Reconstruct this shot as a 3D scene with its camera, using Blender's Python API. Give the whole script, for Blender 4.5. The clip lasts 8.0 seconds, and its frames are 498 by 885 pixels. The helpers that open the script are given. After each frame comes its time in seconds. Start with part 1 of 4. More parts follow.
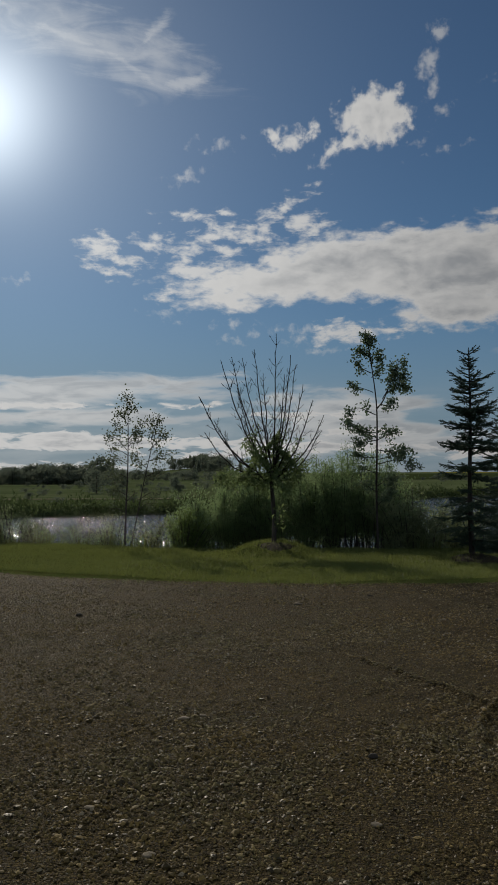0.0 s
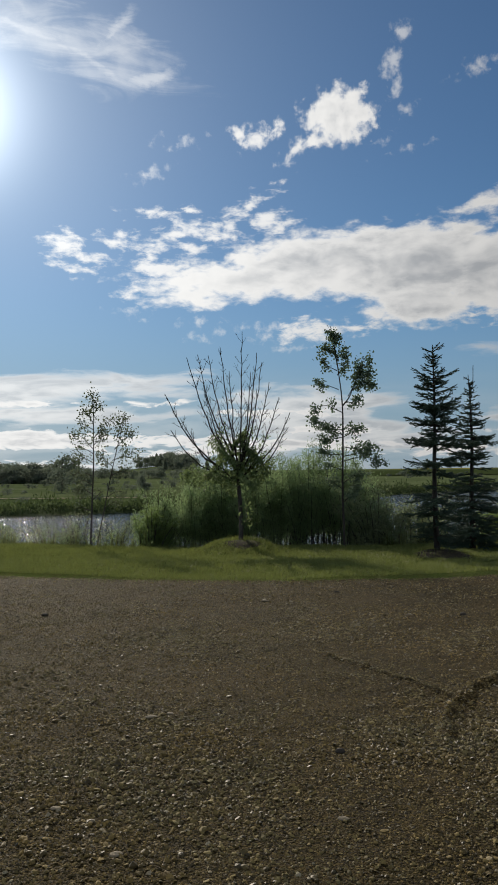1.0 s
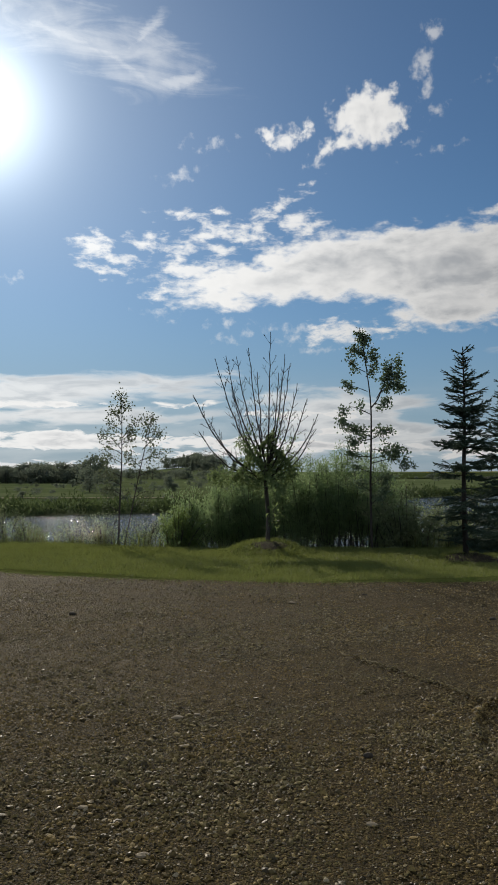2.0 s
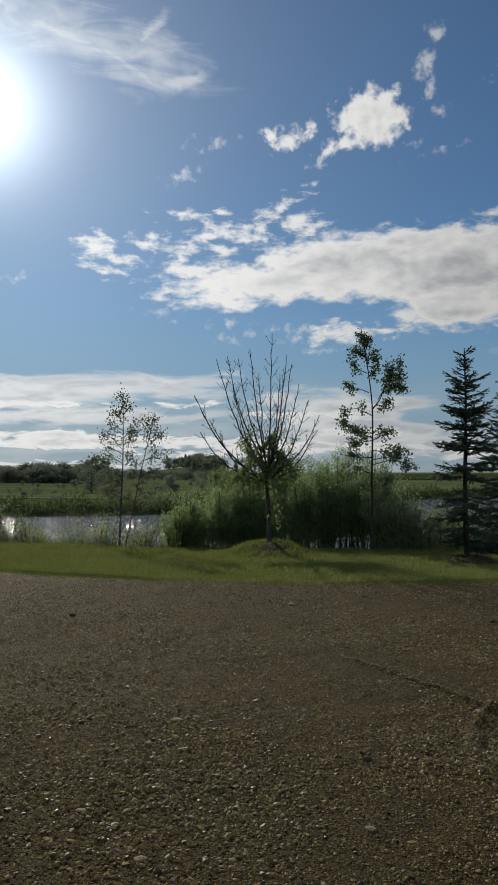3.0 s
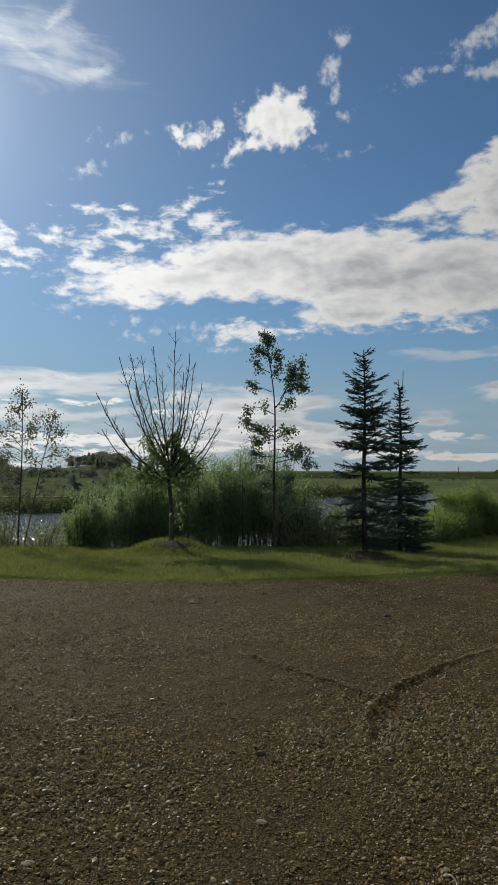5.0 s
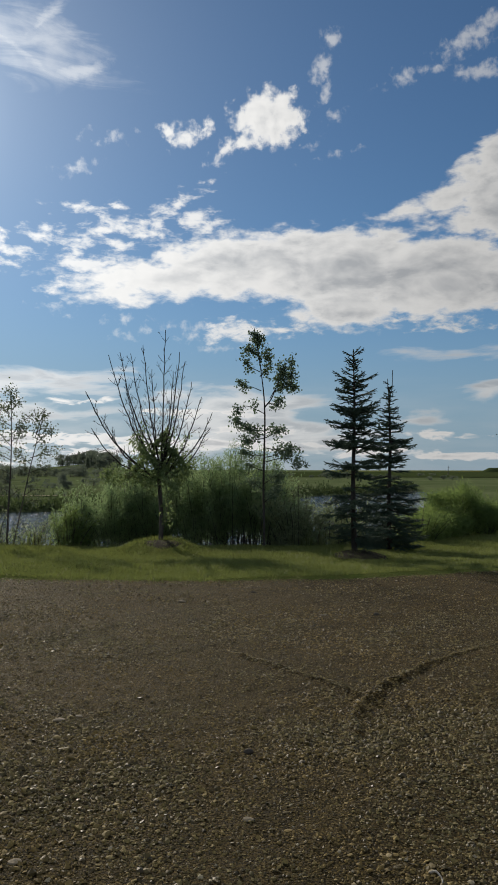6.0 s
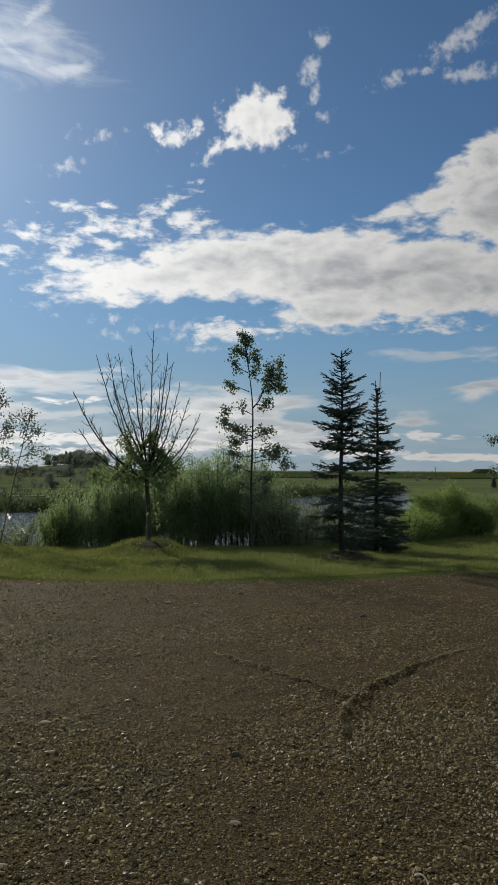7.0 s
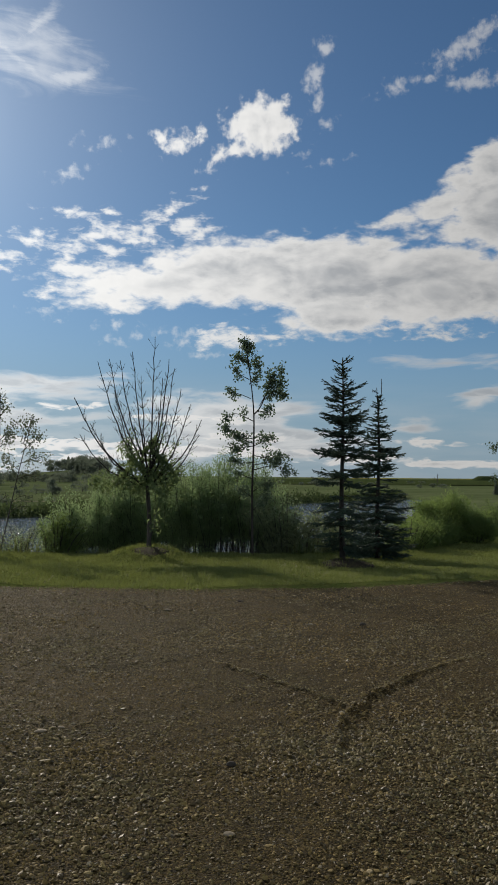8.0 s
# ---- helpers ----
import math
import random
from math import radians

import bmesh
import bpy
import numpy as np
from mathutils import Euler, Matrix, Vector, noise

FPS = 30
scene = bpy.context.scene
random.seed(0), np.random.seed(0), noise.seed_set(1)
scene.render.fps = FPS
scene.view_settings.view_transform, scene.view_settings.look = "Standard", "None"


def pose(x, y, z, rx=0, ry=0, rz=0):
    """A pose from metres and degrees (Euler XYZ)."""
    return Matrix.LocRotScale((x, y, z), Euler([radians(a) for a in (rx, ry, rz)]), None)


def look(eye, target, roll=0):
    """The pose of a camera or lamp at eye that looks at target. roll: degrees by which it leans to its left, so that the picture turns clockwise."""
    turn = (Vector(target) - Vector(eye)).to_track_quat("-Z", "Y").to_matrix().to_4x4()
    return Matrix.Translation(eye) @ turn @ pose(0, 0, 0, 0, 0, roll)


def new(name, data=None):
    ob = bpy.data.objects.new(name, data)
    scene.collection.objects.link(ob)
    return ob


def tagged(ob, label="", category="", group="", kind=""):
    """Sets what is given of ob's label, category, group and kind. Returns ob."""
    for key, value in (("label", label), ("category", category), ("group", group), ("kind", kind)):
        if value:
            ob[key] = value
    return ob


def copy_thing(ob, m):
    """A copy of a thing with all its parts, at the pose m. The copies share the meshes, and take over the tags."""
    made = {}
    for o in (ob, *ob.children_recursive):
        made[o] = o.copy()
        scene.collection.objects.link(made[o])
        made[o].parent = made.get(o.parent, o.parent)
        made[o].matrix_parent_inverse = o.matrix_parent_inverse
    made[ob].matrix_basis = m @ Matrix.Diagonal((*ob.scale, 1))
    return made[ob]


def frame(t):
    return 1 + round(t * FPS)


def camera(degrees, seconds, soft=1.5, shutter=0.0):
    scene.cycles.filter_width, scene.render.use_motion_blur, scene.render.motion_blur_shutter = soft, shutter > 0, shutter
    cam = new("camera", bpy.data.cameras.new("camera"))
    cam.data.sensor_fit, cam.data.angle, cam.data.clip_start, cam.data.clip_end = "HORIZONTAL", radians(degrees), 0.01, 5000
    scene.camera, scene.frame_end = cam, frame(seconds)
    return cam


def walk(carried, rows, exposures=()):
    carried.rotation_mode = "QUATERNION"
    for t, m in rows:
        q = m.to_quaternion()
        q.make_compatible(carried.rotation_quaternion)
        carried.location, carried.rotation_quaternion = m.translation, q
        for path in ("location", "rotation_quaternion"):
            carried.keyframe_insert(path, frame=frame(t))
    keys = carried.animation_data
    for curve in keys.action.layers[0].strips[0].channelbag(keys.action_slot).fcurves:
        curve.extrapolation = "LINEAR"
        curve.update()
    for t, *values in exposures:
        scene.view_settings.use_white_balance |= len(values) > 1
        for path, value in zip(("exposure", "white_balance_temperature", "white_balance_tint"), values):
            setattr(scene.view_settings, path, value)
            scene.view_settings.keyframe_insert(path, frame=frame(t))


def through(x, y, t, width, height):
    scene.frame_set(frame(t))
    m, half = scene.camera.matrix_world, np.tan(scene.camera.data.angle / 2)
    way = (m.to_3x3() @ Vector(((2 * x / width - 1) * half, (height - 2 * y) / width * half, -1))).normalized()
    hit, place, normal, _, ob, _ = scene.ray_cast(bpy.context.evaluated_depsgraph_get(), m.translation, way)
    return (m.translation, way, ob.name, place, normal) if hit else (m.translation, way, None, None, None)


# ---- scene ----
cam = camera(33.3, 8.0, soft=1.65)
PATH = [
    (0, (0.066, 0.205, 1.665), (0.009, 2.203, 1.737), -0.3),
    (0.5, (0.075, 0.199, 1.66), (0.109, 2.198, 1.728), -0.7),
    (1, (0.071, 0.208, 1.661), (0.094, 2.207, 1.727), -0.7),
    (1.5, (0.066, 0.221, 1.659), (0.067, 2.22, 1.723), -0.4),
    (2, (0.057, 0.234, 1.657), (0.015, 2.233, 1.727), -0.2),
    (3.5, (0.08, 0.242, 1.673), (0.035, 2.24, 1.745), 0.0),
    (4, (0.092, 0.242, 1.668), (0.129, 2.24, 1.743), 0.1),
    (4.5, (0.107, 0.238, 1.667), (0.249, 2.232, 1.738), 0.1),
    (6, (0.133, 0.216, 1.665), (0.337, 2.205, 1.73), 0.1),
    (6.5, (0.124, 0.217, 1.676), (0.351, 2.203, 1.741), 0.2),
    (7, (0.132, 0.216, 1.679), (0.365, 2.201, 1.745), 0.3),
    (7.5, (0.157, 0.211, 1.693), (0.392, 2.196, 1.771), 0.5),
    (8, (0.165, 0.225, 1.69), (0.392, 2.21, 1.771), 0.5),
]
EXPOSURES = [(0.0, -1.15), (0.2, -0.9), (0.5, -0.6), (0.8, -0.45), (2.0, -0.50), (3.5, -0.64), (4.2, -0.62), (4.6, -0.46), (6.0, -0.43), (8.0, -0.48)]
walk(cam, [(t, look(eye, target, roll)) for t, eye, target, roll in PATH], EXPOSURES)

# ---------------------------------------------------------------- light
SUN_AZ, SUN_EL = -20.0, 23.0      # degrees from +y towards +x, degrees above the horizon
SUN_DIR = Vector((math.sin(radians(SUN_AZ)) * math.cos(radians(SUN_EL)),
                  math.cos(radians(SUN_AZ)) * math.cos(radians(SUN_EL)),
                  math.sin(radians(SUN_EL))))
sun_data = bpy.data.lights.new("sun", "SUN")
sun_data.energy, sun_data.angle, sun_data.color = 4.6, radians(0.7), (1.0, 0.88, 0.70)
sun = new("sun", sun_data)
sun.matrix_world = look(SUN_DIR * 100, (0, 0, 0))

world = bpy.data.worlds.new("sky")
scene.world = world
world.use_nodes = True


class Nodes:
    """Short hand for building node trees."""

    def __init__(self, tree):
        self.t = tree
        tree.nodes.clear()

    def add(self, kind, ins=(), operation="", data_type="", vector_type="", interpolation=""):
        n = self.t.nodes.new(kind)
        if operation:
            n.operation = operation
        if data_type:
            n.data_type = data_type
        if vector_type:
            n.vector_type = vector_type
        if interpolation:
            n.interpolation_type = interpolation
        for i, v in (ins.items() if isinstance(ins, dict) else enumerate(ins)):
            if v is None:
                continue
            if isinstance(v, bpy.types.NodeSocket):
                self.t.links.new(v, n.inputs[i])
            else:
                n.inputs[i].default_value = v
        return n

    def math(self, op, a, b=None, c=None, clamp=False):
        n = self.add("ShaderNodeMath", [a, b, c], operation=op)
        n.use_clamp = clamp
        return n.outputs[0]

    def vec(self, op, a, b=None):
        n = self.add("ShaderNodeVectorMath", [a, b], operation=op)
        return n.outputs["Value" if op in ("DOT_PRODUCT", "LENGTH", "DISTANCE") else "Vector"]

    def noise(self, v, scale, detail=4.0, rough=0.5, out="Fac", warp=0.0):
        return self.add("ShaderNodeTexNoise", {"Vector": v, "Scale": scale, "Detail": detail, "Roughness": rough,
                                               "Distortion": warp}).outputs[out]

    def ramp(self, x, lo, hi, a=0.0, b=1.0, smooth=True):
        n = self.add("ShaderNodeMapRange", {"Value": x, "From Min": lo, "From Max": hi, "To Min": a, "To Max": b},
                     interpolation="SMOOTHSTEP" if smooth else "LINEAR")
        return n.outputs[0]

    def mix(self, f, a, b):
        n = self.add("ShaderNodeMix", data_type="RGBA")
        for s, v in ((n.inputs[0], f), (n.inputs[6], a), (n.inputs[7], b)):
            if isinstance(v, bpy.types.NodeSocket):
                self.t.links.new(v, s)
            else:
                s.default_value = v if not isinstance(v, tuple) else (*v[:3], 1)
        return n.outputs[2]


def cloud_field(N, p, blobs):
    """Depth in degrees inside the nearest of several ellipses: 0 on a rim, below 0 outside."""
    best, frames = None, {}
    for az, el, w, h, tilt in blobs:
        ratio = min((0.6, 1.0, 1.6, 2.4, 3.6, 5.5, 8.5, 13.0, 20.0), key=lambda r: abs(math.log(r * h / w)))
        lean = radians(15 * round(tilt / 15))
        if (ratio, lean) not in frames:
            frames[ratio, lean] = N.add("ShaderNodeMapping", {"Vector": p, "Rotation": (0, 0, lean), "Scale": (ratio, 1, 1)}, vector_type="TEXTURE").outputs[0]
        c, s = math.cos(lean), math.sin(lean)
        k = math.sqrt(w * h / ratio)
        f = N.math("SUBTRACT", k, N.vec("DISTANCE", frames[ratio, lean], ((c * az + s * el) / ratio, c * el - s * az, 0.0)))
        best = f if best is None else N.math("MAXIMUM", best, f)
    return best


# Clouds as (azimuth, elevation, half width, half height, tilt), all in degrees.
PUFFS = [(7.16, 22.98, 2.53, 1.82, 0), (5.51, 21.8, 1.66, 0.71, 22), (4.14, 21.23, 1.03, 0.32, 30), (7.86, 24.27, 1.5, 0.76, 0),
         (1.58, 22.12, 1.73, 0.7, 8), (2.67, 22.5, 0.87, 0.35, 25), (0.32, 22.27, 0.71, 0.42, 0)]
BANK = [(0.92, 12.93, 7.41, 1.58, 4), (-3.3, 12.03, 3.67, 0.96, 6), (6.38, 13.78, 8.24, 2.33, 0), (12.63, 13.57, 7.02, 2.69, 0),
        (18.74, 12.85, 7.28, 2.63, 0), (12.64, 11.14, 4.67, 1.59, 0), (24.93, 12.36, 5.58, 2.3, 0), (8.72, 15.46, 3.53, 1.04, 0),
        (14.94, 15.36, 3.5, 0.95, 0), (4.8, 15.06, 2.36, 0.9, 10), (23.88, 17.37, 4.51, 2.73, 0), (22.81, 19.86, 2.65, 1.76, 25),
        (19.86, 17.83, 3.06, 1.12, 18), (17.23, 17.26, 2.71, 0.57, 14), (20.98, 19.32, 1.72, 0.89, 22),
        (26.71, 18.48, 4.44, 3.63, 0), (20.97, 16.17, 2.28, 0.85, 0), (25.3, 15.17, 3.35, 1.03, 0)]
ROW = [(-11.85, 15.21, 1.31, 0.8, 0), (-12.11, 14.37, 1.08, 0.44, 0), (-9.95, 14.27, 1.39, 0.44, 5),
       (-10.71, 13.43, 1.16, 0.29, 0), (-7.91, 15.43, 1.17, 0.59, 0), (-5.5, 15.22, 1.72, 0.48, 0),
       (-3.74, 16.16, 2.04, 0.59, 14), (-4.72, 17.24, 1.65, 0.33, 6), (0.78, 17.74, 1.57, 0.51, 35),
       (-0.8, 16.42, 1.18, 0.52, 30), (2.34, 16.74, 1.72, 0.62, -5), (-1.19, 15.69, 1.57, 0.52, 0),
       (-3.55, 15.24, 1.57, 0.37, 0), (-6.28, 13.99, 1.02, 0.67, -20), (-4.92, 13.64, 1.56, 0.75, 20),
       (-7.06, 12.23, 1.17, 0.45, 10), (4.62, 9.43, 2.1, 0.76, 0), (6.55, 9.58, 1.74, 0.53, 0), (8.08, 9.54, 1.93, 0.38, 0),
       (17.24, 10.49, 2.69, 0.52, 6), (19.48, 9.61, 1.52, 0.29, 5)]
WISPS = [(11.58, 27.63, 0.63, 0.79, -10), (10.92, 26.04, 0.79, 0.81, 10), (11.09, 24.39, 0.39, 0.68, -15),
         (11.69, 23.21, 0.63, 0.42, 15), (10.42, 25.3, 0.4, 0.41, 0), (-3.61, 21.66, 0.91, 0.28, 12),
         (-5.61, 21.9, 0.35, 0.21, 30), (-5.96, 19.71, 1.41, 0.32, 18), (10.29, 21.48, 0.46, 0.17, 35),
         (11.9, 20.91, 0.84, 0.17, 20), (16.65, 25.21, 1.64, 0.37, 12), (17.98, 25.45, 1.55, 0.26, 6),
         (21.55, 27.38, 2.3, 0.69, 35), (19.87, 26.67, 1.39, 0.51, 20), (21.73, 25.07, 1.91, 0.58, -5),
         (-2.78, 10.11, 0.86, 0.27, 0), (-2.78, 9.12, 0.78, 0.27, 0), (-1.53, 9.5, 0.47, 0.27, 0), (-7.63, 10.79, 0.93, 0.23, 5),
         (-6.47, 10.39, 0.55, 0.19, 0), (3.45, 8.27, 1.09, 0.23, 0), (1.52, 9.79, 1.41, 0.31, 0), (1.9, 9.09, 0.78, 0.31, 0),
         (-16.85, 12.68, 0.83, 0.25, 0), (20.99, 26.72, 1.92, 0.45, 0)]
LOW = [(-14.62, 5.62, 11.38, 0.96, 0), (-7.44, 6.18, 4.65, 0.58, -2), (-14.24, 3.85, 9.87, 0.89, 0),
       (-17.17, 5.12, 6.37, 1.24, 0), (4.97, 3.67, 4.65, 1.77, 0), (7.25, 2.3, 6.93, 1.38, 0), (8.79, 4.58, 2.69, 0.68, 0),
       (0.33, 5.26, 2.34, 0.78, 0), (1.86, 1.76, 6.99, 0.85, 0), (22.04, 5.33, 1.88, 0.73, 8), (19.85, 7.91, 2.13, 0.26, 0),
       (21.98, 8.04, 0.9, 0.22, 0), (22.48, 7.44, 1.13, 0.33, 0), (17.24, 3.4, 2.3, 0.45, -4)]
STREAKS = [(-12.37, 2.04, 11.45, 0.64, 0), (-15.7, 2.44, 5.27, 0.44, 0), (-15.69, 0.41, 6.4, 0.26, 0),
           (-15.71, 4.55, 4.53, 0.26, 0), (-6.67, 4.64, 2.33, 0.19, 0), (3.42, 3.88, 4.27, 0.39, 0), (6.49, 2.69, 4.63, 0.38, 0),
           (18.18, 2.41, 2.44, 0.26, 0), (3.41, 1.75, 8.53, 0.46, 0), (19.85, 0.94, 5.3, 0.26, 0), (14.22, 1.17, 4.62, 0.31, 0),
           (-2.8, 1.19, 4.66, 0.39, 0)]
CIRRUS = [(-12.47, 27.26, 8.54, 1.77, -18), (-7.84, 26.75, 4.32, 1.81, -20), (-14.74, 28.75, 8.47, 1.24, -14),
          (-5.49, 25.87, 2.36, 1.21, -10)]
CIRRUS_STREAK = [(-13.6, 27.57, 5.03, 0.25, -20), (-10.17, 26.63, 2.34, 0.33, -28), (-8.62, 27.98, 1.33, 0.29, 40),
                 (-5.49, 25.55, 1.97, 0.47, 10)]


def build_sky():
    N = Nodes(world.node_tree)
    d = N.add("ShaderNodeTexCoord").outputs["Generated"]
    s = N.add("ShaderNodeSeparateXYZ", [d])
    deg = 180 / math.pi
    az = N.math("MULTIPLY", N.math("ARCTAN2", s.outputs[0], s.outputs[1]), deg)
    el = N.math("MULTIPLY", N.math("ARCSINE", s.outputs[2]), deg)
    p = N.add("ShaderNodeCombineXYZ", [az, el, 0.0]).outputs[0]

    def warped(amount, scale, squash=1.0):
        q = N.vec("MULTIPLY", p, (1.0, squash, 1.0))
        u = N.math("MULTIPLY_ADD", N.noise(q, scale, 5, 0.6), amount, amount * -0.5)
        v = N.noise(N.vec("ADD", q, (37.0, 11.0, 0.0)), scale, 5, 0.6)
        v = N.math("MULTIPLY_ADD", v, amount / squash, amount / squash * -0.5)
        return N.vec("ADD", p, N.add("ShaderNodeCombineXYZ", [u, v, 0.0]).outputs[0])

    sky = N.add("ShaderNodeTexSky")
    sky.sky_type, sky.sun_disc, sky.sun_elevation, sky.sun_rotation = "NISHITA", False, radians(SUN_EL), radians(SUN_AZ)
    sky.altitude, sky.air_density, sky.dust_density, sky.ozone_density = 600, 1.0, 0.02, 3.6
    air = N.vec("MULTIPLY", sky.outputs[0], (0.78, 0.965, 1.05))
    sky_bg = N.add("ShaderNodeBackground", [air, 0.076])

    # a ragged rim: coarse billows, then finer and finer shreds
    def ragged(q, scale, gain, bias, rough=0.58, warp=0.15):
        return N.math("MULTIPLY_ADD", N.noise(q, scale, 10, rough, warp=warp), gain, bias)

    squat = N.vec("MULTIPLY", p, (0.7, 1.5, 1.0))
    band = N.vec("MULTIPLY", p, (0.20, 1.0, 1.0))
    f_puff = N.math("ADD", cloud_field(N, warped(0.9, 0.6), PUFFS), ragged(p, 1.1, 2.6, -1.22))
    a_puff = N.ramp(f_puff, -0.05, 0.75)
    f_row = N.math("ADD", cloud_field(N, warped(1.0, 0.6, 1.4), ROW), ragged(squat, 1.1, 3.0, -1.36))
    a_row = N.math("MULTIPLY", N.ramp(f_row, -0.05, 0.8), 0.92)
    f_wisp = N.math("ADD", cloud_field(N, warped(0.8, 0.8), WISPS), ragged(p, 1.3, 2.2, -1.0))
    a_wisp = N.math("MULTIPLY", N.ramp(f_wisp, 0.0, 0.8), 0.55)
    f_bank = N.math("ADD", cloud_field(N, warped(1.5, 0.4, 1.8), BANK), ragged(squat, 0.8, 2.6, -1.22))
    a_bank = N.ramp(f_bank, -0.12, 0.75)
    layer = N.noise(band, 1.0, 5, 0.52, warp=0.4)
    f_low = N.math("ADD", cloud_field(N, warped(1.6, 0.3, 3.0), LOW), N.math("MULTIPLY_ADD", layer, 2.6, -1.10))
    a_low = N.math("MULTIPLY", N.ramp(f_low, 0.0, 0.75), 0.82)
    f_streak = N.math("ADD", cloud_field(N, warped(1.0, 0.3, 3.0), STREAKS), N.math("MULTIPLY_ADD", N.noise(N.vec("MULTIPLY", p, (0.45, 1.7, 1.0)), 1.0, 6, 0.55, warp=0.5), 1.7, -0.80))
    a_low = N.math("MAXIMUM", a_low, N.ramp(f_streak, 0.0, 0.26))
    # unseen clouds added over the rest of the sky as fill light, as over the part in view
    s2 = N.math("MAXIMUM", s.outputs[2], 0.06)
    plane = N.add("ShaderNodeCombineXYZ", [N.math("DIVIDE", s.outputs[0], s2), N.math("DIVIDE", s.outputs[1], s2), 0.0]).outputs[0]
    rest = N.math("MAXIMUM", N.ramp(N.math("ABSOLUTE", N.math("ADD", az, -3.0)), 27.0, 36.0), N.ramp(el, 32.0, 40.0))
    a_rest = N.math("MULTIPLY", N.ramp(N.noise(plane, 0.55, 8, 0.6), 0.44, 0.60), N.math("MULTIPLY", rest, 0.9))
    veil = N.math("MULTIPLY", N.ramp(el, 7.5, 2.0), N.ramp(layer, 0.3, 0.7, 0.05, 0.35))
    veil = N.math("MULTIPLY", veil, N.ramp(az, 24.0, 2.0, 0.35, 0.9))
    hair = N.noise(N.add("ShaderNodeMapping", {"Vector": p, "Rotation": (0, 0, radians(18)), "Scale": (0.16, 0.75, 1.0)}).outputs[0], 1.0, 9, 0.64, warp=1.2)
    a_ice = N.math("MULTIPLY", N.ramp(N.math("ADD", cloud_field(N, warped(4.0, 0.2), CIRRUS), N.math("MULTIPLY_ADD", hair, 4.0, -1.55)), 0.0, 2.6), 0.42)
    a_streak = N.math("MULTIPLY", N.ramp(N.math("ADD", cloud_field(N, warped(2.2, 0.25), CIRRUS_STREAK), N.math("MULTIPLY_ADD", hair, 1.4, -0.62)), -0.2, 0.5), 0.5)
    a_ice = N.math("MAXIMUM", a_ice, a_streak)

    alpha = N.math("MAXIMUM", N.math("MAXIMUM", a_puff, a_row), N.math("MAXIMUM", a_wisp, a_bank))
    alpha = N.math("MAXIMUM", alpha, N.math("MAXIMUM", N.math("MAXIMUM", a_low, veil), a_ice))
    alpha = N.math("MAXIMUM", alpha, a_rest)

    # thick parts turn grey, rims and sunward folds stay white
    billow = N.vec("MULTIPLY", p, (0.42, 0.9, 1.0))
    fold = N.noise(billow, 0.62, 4, 0.5, warp=0.35)
    fold_sun = N.noise(N.vec("ADD", billow, (-0.22, 0.40, 0.0)), 0.62, 4, 0.5, warp=0.35)
    relief = N.math("MULTIPLY_ADD", N.math("SUBTRACT", fold_sun, fold), 3.4, 0.32)
    thick = N.math("MULTIPLY", N.math("MULTIPLY", N.ramp(f_bank, 0.35, 1.9), N.ramp(az, -4.0, 6.0, 0.3, 1.0)), N.math("MULTIPLY_ADD", N.ramp(fold, 0.32, 0.68), 0.6, relief, clamp=True))
    lump = N.noise(p, 0.7, 7, 0.6)
    lump_sun = N.noise(N.vec("ADD", p, (-0.4, 0.3, 0.0)), 0.7, 7, 0.6)
    soft = N.math("MULTIPLY_ADD", N.math("SUBTRACT", lump_sun, lump), 2.0, 0.25, clamp=True)
    thick_low = N.math("MULTIPLY", N.ramp(f_low, 0.1, 0.9), N.ramp(layer, 0.42, 0.62, 0.1, 0.85))
    thick_low = N.math("MULTIPLY", thick_low, N.ramp(f_streak, 0.0, 0.22, 1.0, 0.2))
    grey = N.math("MAXIMUM", N.math("MULTIPLY", thick, 0.76), N.math("MULTIPLY", thick_low, 0.66))
    grey = N.math("MAXIMUM", grey, N.math("MULTIPLY", N.ramp(f_streak, 0.28, 0.7), 0.5))
    grey = N.math("ADD", grey, N.math("MULTIPLY", soft, N.ramp(f_puff, 0.3, 1.6, 0.1, 0.7)), clamp=True)
    colour = N.mix(grey, (0.99, 0.98, 0.96), (0.40, 0.43, 0.47))
    c = N.vec("DOT_PRODUCT", d, tuple(SUN_DIR))
    ang = N.math("MULTIPLY", N.math("ARCCOSINE", N.math("MINIMUM", c, 1.0)), deg)
    # thin cloud shines most near the sun
    cloud_bg = N.add("ShaderNodeBackground", [colour, N.ramp(ang, 16.0, 45.0, 1.22, 0.76)])
    haze_bg = N.add("ShaderNodeBackground", [(0.335, 0.48, 0.64, 1.0), 0.80])
    murk = N.math("MULTIPLY", N.ramp(N.math("ABSOLUTE", el), 13.0, 0.3), 0.82)
    behind = N.add("ShaderNodeMixShader", [murk, sky_bg.outputs[0], haze_bg.outputs[0]])
    lit = N.add("ShaderNodeMixShader", [alpha, behind.outputs[0], cloud_bg.outputs[0]])

    # bright haze round the sun, with the lens bloom painted in as sky glow
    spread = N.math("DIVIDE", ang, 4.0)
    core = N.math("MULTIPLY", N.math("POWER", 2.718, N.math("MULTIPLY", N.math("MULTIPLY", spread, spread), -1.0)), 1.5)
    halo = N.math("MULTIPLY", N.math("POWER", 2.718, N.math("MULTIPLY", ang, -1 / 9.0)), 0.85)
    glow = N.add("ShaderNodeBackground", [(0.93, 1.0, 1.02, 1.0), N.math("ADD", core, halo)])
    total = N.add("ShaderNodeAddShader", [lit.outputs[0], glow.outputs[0]])
